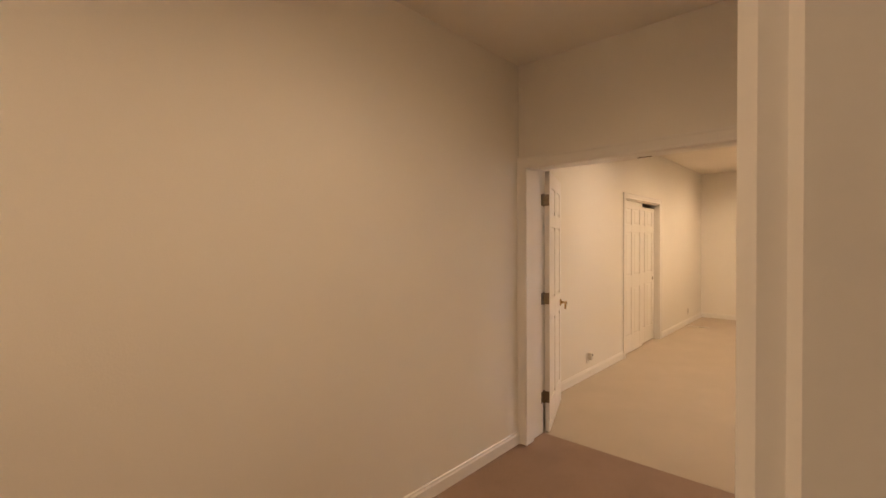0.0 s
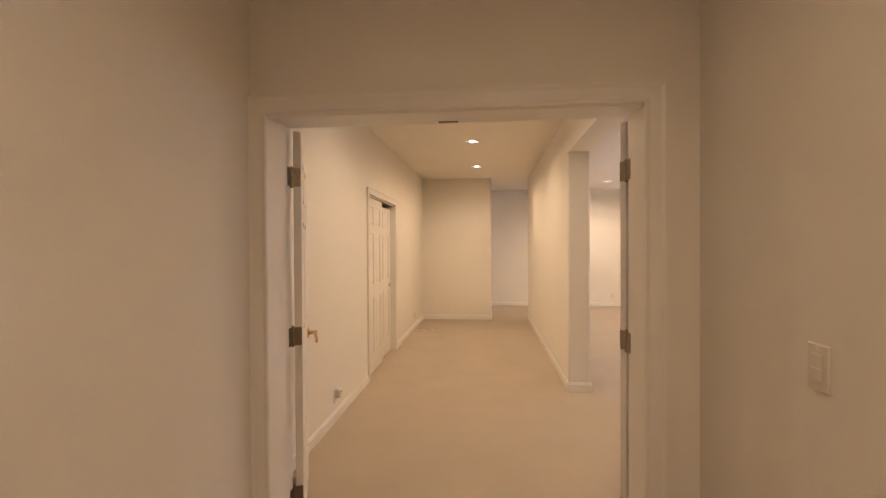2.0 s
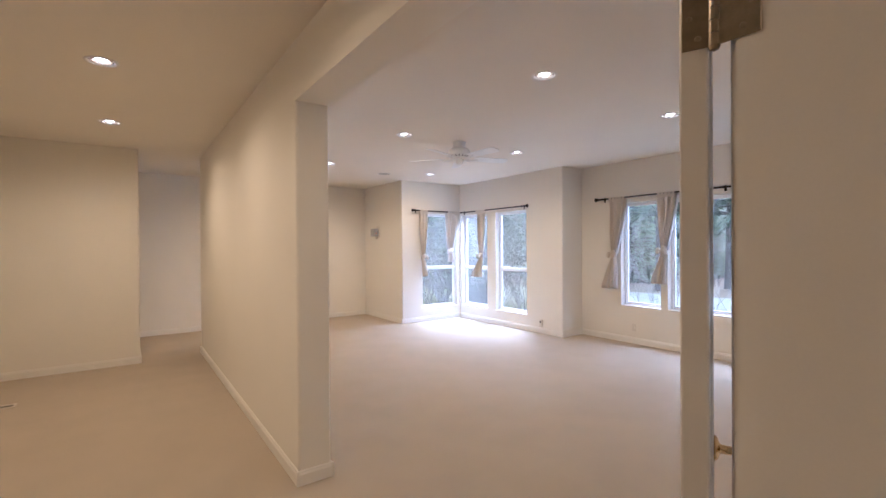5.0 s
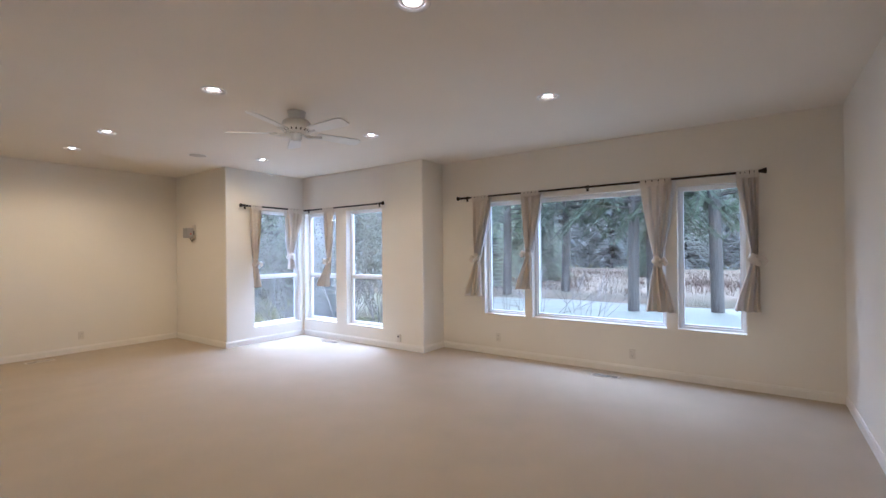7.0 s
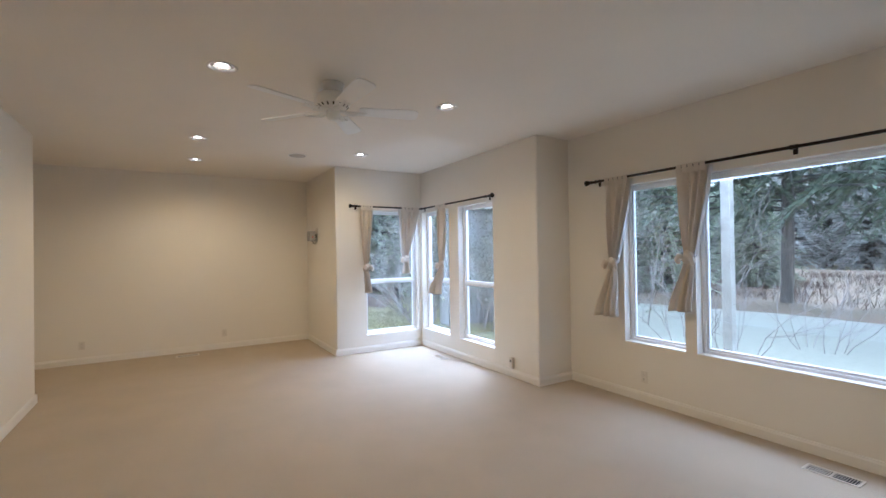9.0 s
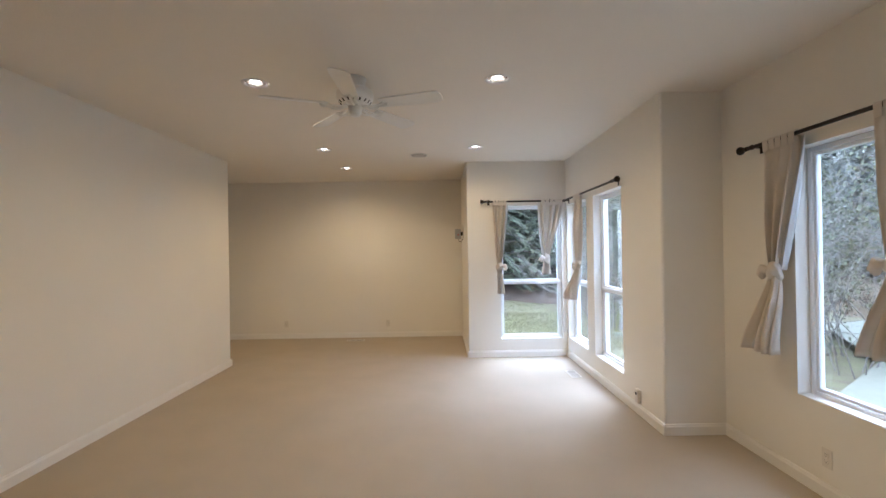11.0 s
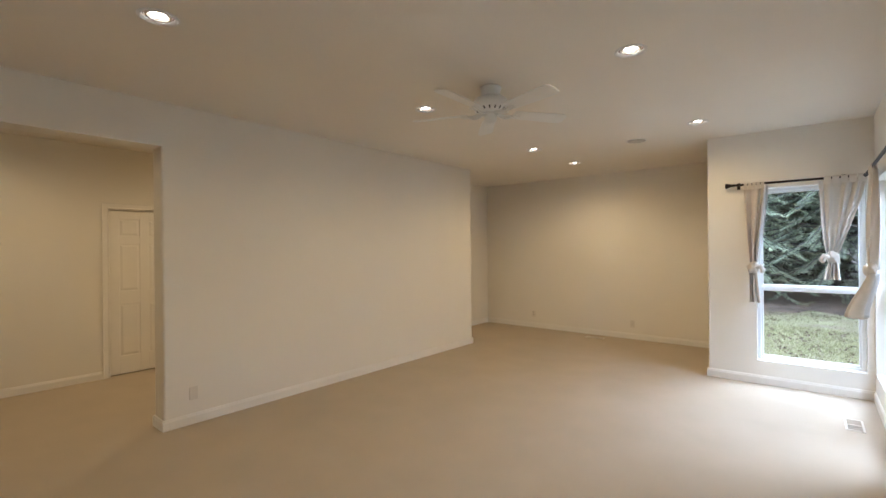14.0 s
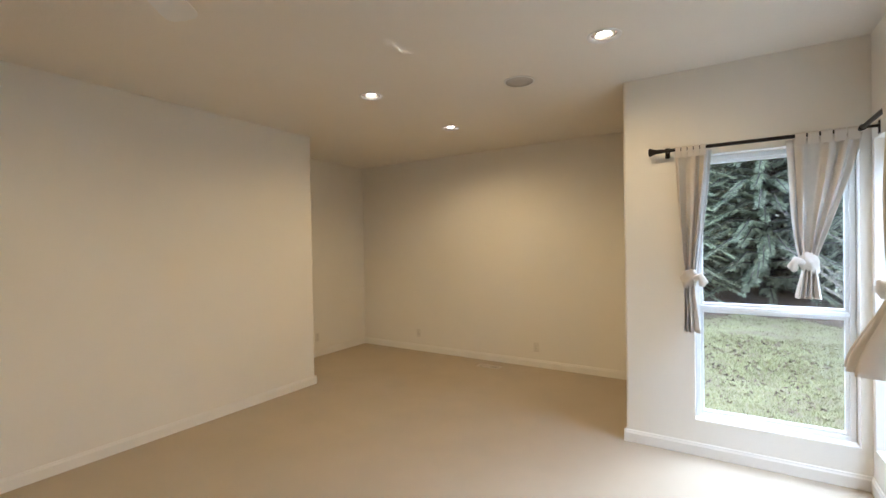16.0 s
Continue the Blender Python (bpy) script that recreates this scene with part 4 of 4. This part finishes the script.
def blades(name, n, area, h, w, mat, seed, label, category, lean=0.5):
    """Many thin blades as one mesh."""
    r = random.Random(seed)
    vs, fs = [], []
    for _ in range(n):
        x, y = area(r)
        z = land(x, y)
        if -3 < x < 9 and -4 < y < 13.5:
            z = OUT
        a, hh, ww = r.uniform(0, 6.28), h * r.uniform(0.4, 1.2), w * r.uniform(0.6, 1.3)
        dx, dy = math.cos(a) * ww, math.sin(a) * ww
        lx, ly = r.gauss(0, lean) * hh, r.gauss(0, lean) * hh
        k = len(vs)
        vs += [(x - dx, y - dy, z - 0.02), (x + dx, y + dy, z - 0.02), (x + lx, y + ly, z + hh)]
        fs.append((k, k + 1, k + 2))
    me = bpy.data.meshes.new(name)
    me.from_pydata(vs, [], fs)
    me.materials.append(mat)
    return tagged(new(name, me), label, category, kind="stuff")


blades("lawn_grass", 80000, lambda r: (r.uniform(2.5, 10.5), 11.9 + 6.6 * r.random() ** 1.2), 0.05, 0.006, GRASS, 3, "short mossy grass on the lawn", "grass", 0.7)
blades("fallen_leaves", 9000, lambda r: (r.uniform(1, 12), 12 + 9 * r.random() ** 0.75), 0.035, 0.045, LITTER, 4, "scattered brown fallen leaves", "leaves", 2.0)
blades("reeds", 40000, lambda r: (r.uniform(18.5, 42), r.uniform(-22, 30)), 0.4, 0.025, REED, 6, "dry brown reeds on the far bank", "reeds", 0.35)
clumps = random.Random(15)
tufts = [(clumps.uniform(17.6, 36), clumps.uniform(-20, 28), clumps.uniform(0.25, 0.9)) for _ in range(260)]


def in_clumps(r):
    x, y, spread = r.choice(tufts)
    return x + r.gauss(0, spread), y + r.gauss(0, spread)


blades("brush", 26000, in_clumps, 0.75, 0.02, BRUSH, 9, "low russet brush on the far bank", "brush", 0.45)
blades("reeds", 5000, lambda r: (r.uniform(24, 40), r.uniform(21, 31)), 1.3, 0.05, REED, 7, "dry brown reeds on the far bank", "reeds", 0.35)


def conifer_mesh(h, base, reach, whorls, per, leaf_len, seed, mat, droop=0.35, trunk_r=0.2, bare=0.0, density=9):
    """Trunk and crown of a conifer: drooping boughs feathered with small flat sprays."""
    r = random.Random(seed)
    bt = bmesh.new()
    tube(bt, [(0.05 * math.sin(i * 1.3), 0.05 * math.cos(i * 1.7), -0.3 + (h + 0.3) * i / 8) for i in range(9)], [trunk_r * (1.08 - 1.05 * (i / 8) ** 1.4) + 0.012 for i in range(9)], 12)
    vs, fs = [], []
    for k in range(whorls):
        v = k / (whorls - 1)
        z = base + (h - base) * v
        R = reach * (1 - v) ** 0.8 * (0.35 + 0.65 * min(1.0, (v + 0.12) * 5)) + 0.15
        for j in range(per):
            a = 6.283 * (j + r.random()) / per
            rr = R * r.uniform(0.65, 1.15)
            ca, sa = math.cos(a), math.sin(a)
            z0 = z + r.uniform(-0.5, 0.5) * (h - base) / whorls
            p0, mid, end = Vector((0, 0, z0)), Vector((ca * rr * 0.55, sa * rr * 0.55, z0 + 0.04 * rr)), Vector((ca * rr, sa * rr, z0 - droop * rr))
            tube(bt, [p0, mid, end], [0.02 + 0.012 * rr, 0.012 + 0.006 * rr, 0.004], 4)
            m = max(4, int(density * rr))
            for q in range(m):
                s = bare + (1 - bare) * (q + r.random()) / m
                c = p0.lerp(mid, s * 2) if s < 0.5 else mid.lerp(end, s * 2 - 1)
                for side in (-1, 1):
                    L = leaf_len * (1.15 - 0.7 * s) * r.uniform(0.6, 1.3)
                    b = a + side * r.uniform(0.5, 1.2)
                    d = Vector((math.cos(b), math.sin(b), -r.uniform(0.1, 0.7)))
                    acr = Vector((-math.sin(b), math.cos(b), r.uniform(-0.35, 0.35))) * L * 0.15
                    i0 = len(vs)
                    t1, t2 = c + d * L * 0.55, c + d * L
                    vs += [c, t1 + acr, t2 + Vector((0, 0, -0.12 * L)), t1 - acr]
                    fs.append((i0, i0 + 1, i0 + 2, i0 + 3))
    me = bpy.data.meshes.new("crown")
    me.from_pydata([tuple(x) for x in vs], [], fs)
    me.materials.append(mat)
    mt = bpy.data.meshes.new("trunk")
    bt.to_mesh(mt)
    bt.free()
    mt.materials.append(BARK)
    return mt, me


def conifer(x, y, meshes, scale, turn, label, group):
    t = thing("conifer_tree", Matrix.LocRotScale((x, y, land(x, y)), Euler((0, 0, radians(turn))), (scale, scale, scale)), label, "tree", group)
    a, b = new("trunk", meshes[0]), new("crown", meshes[1])
    a.parent = b.parent = t
    return t


hemlock = conifer_mesh(8.5, 0.35, 2.6, 38, 12, 0.20, 11, HEDGE, 0.16, 0.13, 0.1, 50)
for i, (x, y, s) in enumerate(((4.2, 21.0, 1.0), (6.7, 20.9, 1.05), (2.0, 22.0, 1.1), (9.0, 21.2, 0.95), (0.0, 21.0, 1.05), (10.8, 22.0, 1.2), (3.3, 23.0, 1.5), (7.6, 23.5, 1.5), (-2.5, 21.5, 1.2), (12.6, 20.0, 1.1))):
    conifer(x, y, hemlock, s, 67 * i, "dense green hemlock beside the lawn", "hemlock hedge")
fir = conifer_mesh(19.0, 3.3, 3.0, 40, 5, 0.30, 23, NEEDLE, 0.42, 0.145, 0.25, 26)
for i, (x, y, s) in enumerate(((18.7, 9.7, 1.0), (17.4, 6.3, 0.95), (15.9, 4.43, 1.0), (17.4, 11.65, 1.0), (15.1, 6.37, 0.92), (21.0, 2.0, 1.1), (20.0, 15.5, 1.1), (17.5, -0.5, 1.0))):
    conifer(x, y, fir, s, 101 * i, "tall fir with a bare lower trunk", "firs by the pond")
for i, (x, y, sc) in enumerate(((27.5, 14.4, 0.8), (29.5, 16.5, 0.95), (25.8, 13.6, 0.6), (20.5, 14.6, 0.8), (23.0, 17.0, 0.9), (18.8, 15.4, 0.7), (32.0, 9.0, 0.7), (30.0, -6.0, 0.9))):
    conifer(x, y, hemlock, sc, 83 * i, "pale green young conifer on the bank", "young conifers")
# background conifers whose needle colour carries the haze; there is no mist volume
far = conifer_mesh(16.0, 0.6, 3.6, 32, 9, 0.34, 31, MIST_GREEN, 0.25, 0.25, 0.1, 24)
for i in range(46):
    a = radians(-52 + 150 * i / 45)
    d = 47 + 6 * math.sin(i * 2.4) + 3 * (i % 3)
    conifer(6 + d * math.cos(a), 4 + d * math.sin(a) * 0.85, far, 0.85 + 0.4 * ((i * 37) % 10) / 10, 47 * i, "conifer of the far wood, mist painted into its needles", "far woods")
wood = conifer_mesh(20.0, 0.3, 4.6, 34, 10, 0.48, 37, MIST_GREEN, 0.25, 0.25, 0.05, 20)
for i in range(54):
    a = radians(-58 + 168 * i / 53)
    conifer(6 + 66 * math.cos(a) + 2 * math.sin(i * 3.1), 4 + 60 * math.sin(a), wood, 1.0 + 0.35 * ((i * 53) % 10) / 10, 71 * i, "tall conifer of the far wood, mist painted into its needles", "far woods")
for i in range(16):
    conifer(13 + 1.9 * i, 27 + 3 * math.sin(i * 1.9), far, 0.6 + 0.25 * ((i * 37) % 10) / 10, 31 * i, "conifer behind the garden, mist painted into its needles", "garden conifers")


def bare_shrub(x, y, h, n, seed, label, leafy=0, stem=0.013):
    """A leafless shrub of forking pale stems."""
    r = random.Random(seed)
    z = OUT if x < 9 and y < 13.5 else land(x, y)
    t = thing("shrub", pose(x, y, z), label, "shrub")
    bm = bmesh.new()
    tips = []

    def grow(p, d, L, rad, depth):
        pts = [p]
        for _ in range(3):
            d = (d + Vector((r.gauss(0, 0.22), r.gauss(0, 0.22), r.gauss(0.04, 0.14)))).normalized()
            pts.append(pts[-1] + d * L / 3)
        tube(bm, pts, [rad, rad * 0.85, rad * 0.7, rad * 0.5], 4)
        tips.extend(pts[1:])
        if depth:
            for _ in range(r.choice((2, 3))):
                k = r.choice((1, 2, 3))
                grow(pts[k], (d + Vector((r.gauss(0, 0.6), r.gauss(0, 0.6), r.gauss(0.1, 0.3)))).normalized(), L * r.uniform(0.55, 0.8), rad * 0.55, depth - 1)

    for _ in range(n):
        a = r.uniform(0, 6.28)
        grow(Vector((0.25 * math.cos(a), 0.25 * math.sin(a), -0.05)), Vector((0.45 * math.cos(a), 0.45 * math.sin(a), 1)).normalized(), h * 0.5, stem, 3)
    part("stems", bm, TWIG, t)
    if leafy:
        vs, fs = [], []
        for _ in range(leafy):
            c = r.choice(tips) + Vector((r.gauss(0, 0.12), r.gauss(0, 0.12), r.gauss(0, 0.12)))
            a, b = Vector((r.gauss(0, 1), r.gauss(0, 1), r.gauss(0, 1))).normalized(), Vector((r.gauss(0, 1), r.gauss(0, 1), r.gauss(0, 1))).normalized()
            k = len(vs)
            vs += [c - a * 0.032, c + b * 0.022, c + a * 0.032, c - b * 0.022]
            fs.append((k, k + 1, k + 2, k + 3))
        me = bpy.data.meshes.new("leaves")
        me.from_pydata([tuple(v) for v in vs], [], fs)
        me.materials.append(IVY)
        ob = new("leaves", me)
        ob.parent = t
    return t


for i, (x, y, h, n, lf) in enumerate(((11.6, 8.7, 3.6, 12, 0), (11.2, 7.6, 2.8, 10, 0), (12.6, 6.9, 2.2, 9, 0), (10.8, 10.2, 3.2, 9, 500), (12.0, 11.5, 4.2, 9, 1400), (10.2, 14.6, 4.0, 9, 1600), (12.5, 10.4, 3.6, 8, 900), (13.2, 13.6, 4.2, 9, 1500))):
    bare_shrub(x, y, h, n, 40 + i, "tangled bare shrub with pale twigs" if not lf else "tangled shrub with sparse evergreen leaves", lf, 0.013 if lf else 0.008)

# tangled thicket close to the bay, grown through with ivy
for i, (x, y, h, n, lf) in enumerate(((9.7, 11.2, 3.2, 13, 2600), (10.5, 11.9, 3.8, 14, 3000), (9.4, 12.2, 2.6, 12, 900), (11.4, 12.7, 4.2, 13, 3000), (10.3, 13.2, 3.6, 12, 2400), (8.6, 13.9, 2.7, 14, 500), (9.2, 15.6, 3.4, 13, 900), (10.0, 15.4, 3.8, 13, 1800), (9.3, 14.4, 3.2, 11, 900))):
    bare_shrub(x, y, h, n, 70 + i, "tangled pale-twigged shrub grown through with ivy", lf, 0.017)

# shed with lapped cedar boards
shed = thing("shed", pose(9.62, 13.35, OUT, 0, 0, -4), "weathered grey cedar shed behind the bay", "shed")
bm = bmesh.new()
box(bm, -0.65, 0.65, -0.25, 0.25, -0.1, 2.95)
core = part("wall", bm, CEDAR, shed)
bm = bmesh.new()
box(bm, -0.8, 0.8, -0.45, 0.0, -0.03, 0.03, pose(0, 0, 3.08, 20))
box(bm, -0.8, 0.8, 0.0, 0.45, -0.03, 0.03, pose(0, 0, 3.08, -20))
part("roof", bm, BARK, shed, "dark shingled roof")
bm = bmesh.new()
box(bm, -0.665, 0.665, -0.012, 0.0, 0, 0.125, pose(0, 0, 0, 6), bevel=0.003)
me = part("board", bm, CEDAR, core)
for k in range(27):
    ob = me if k == 0 else new("board", me.data)
    ob.parent = core
    ob.matrix_local = pose(0, -0.25, 0.02 + 0.108 * k)

# porch roof and post east of the window wall
t = thing("porch_post", pose(10.65, 7.42, OUT), "weathered square wooden porch post", "post")
bm = bmesh.new()
box(bm, -0.07, 0.07, -0.07, 0.07, -0.02, 3.35, bevel=0.008)
part("post", bm, POSTWOOD, t)
bm = bmesh.new()
box(bm, -0.1, 0.1, -0.1, 0.1, -0.05, 0.08, bevel=0.01)
part("footing", bm, POND, t, "pale concrete footing")
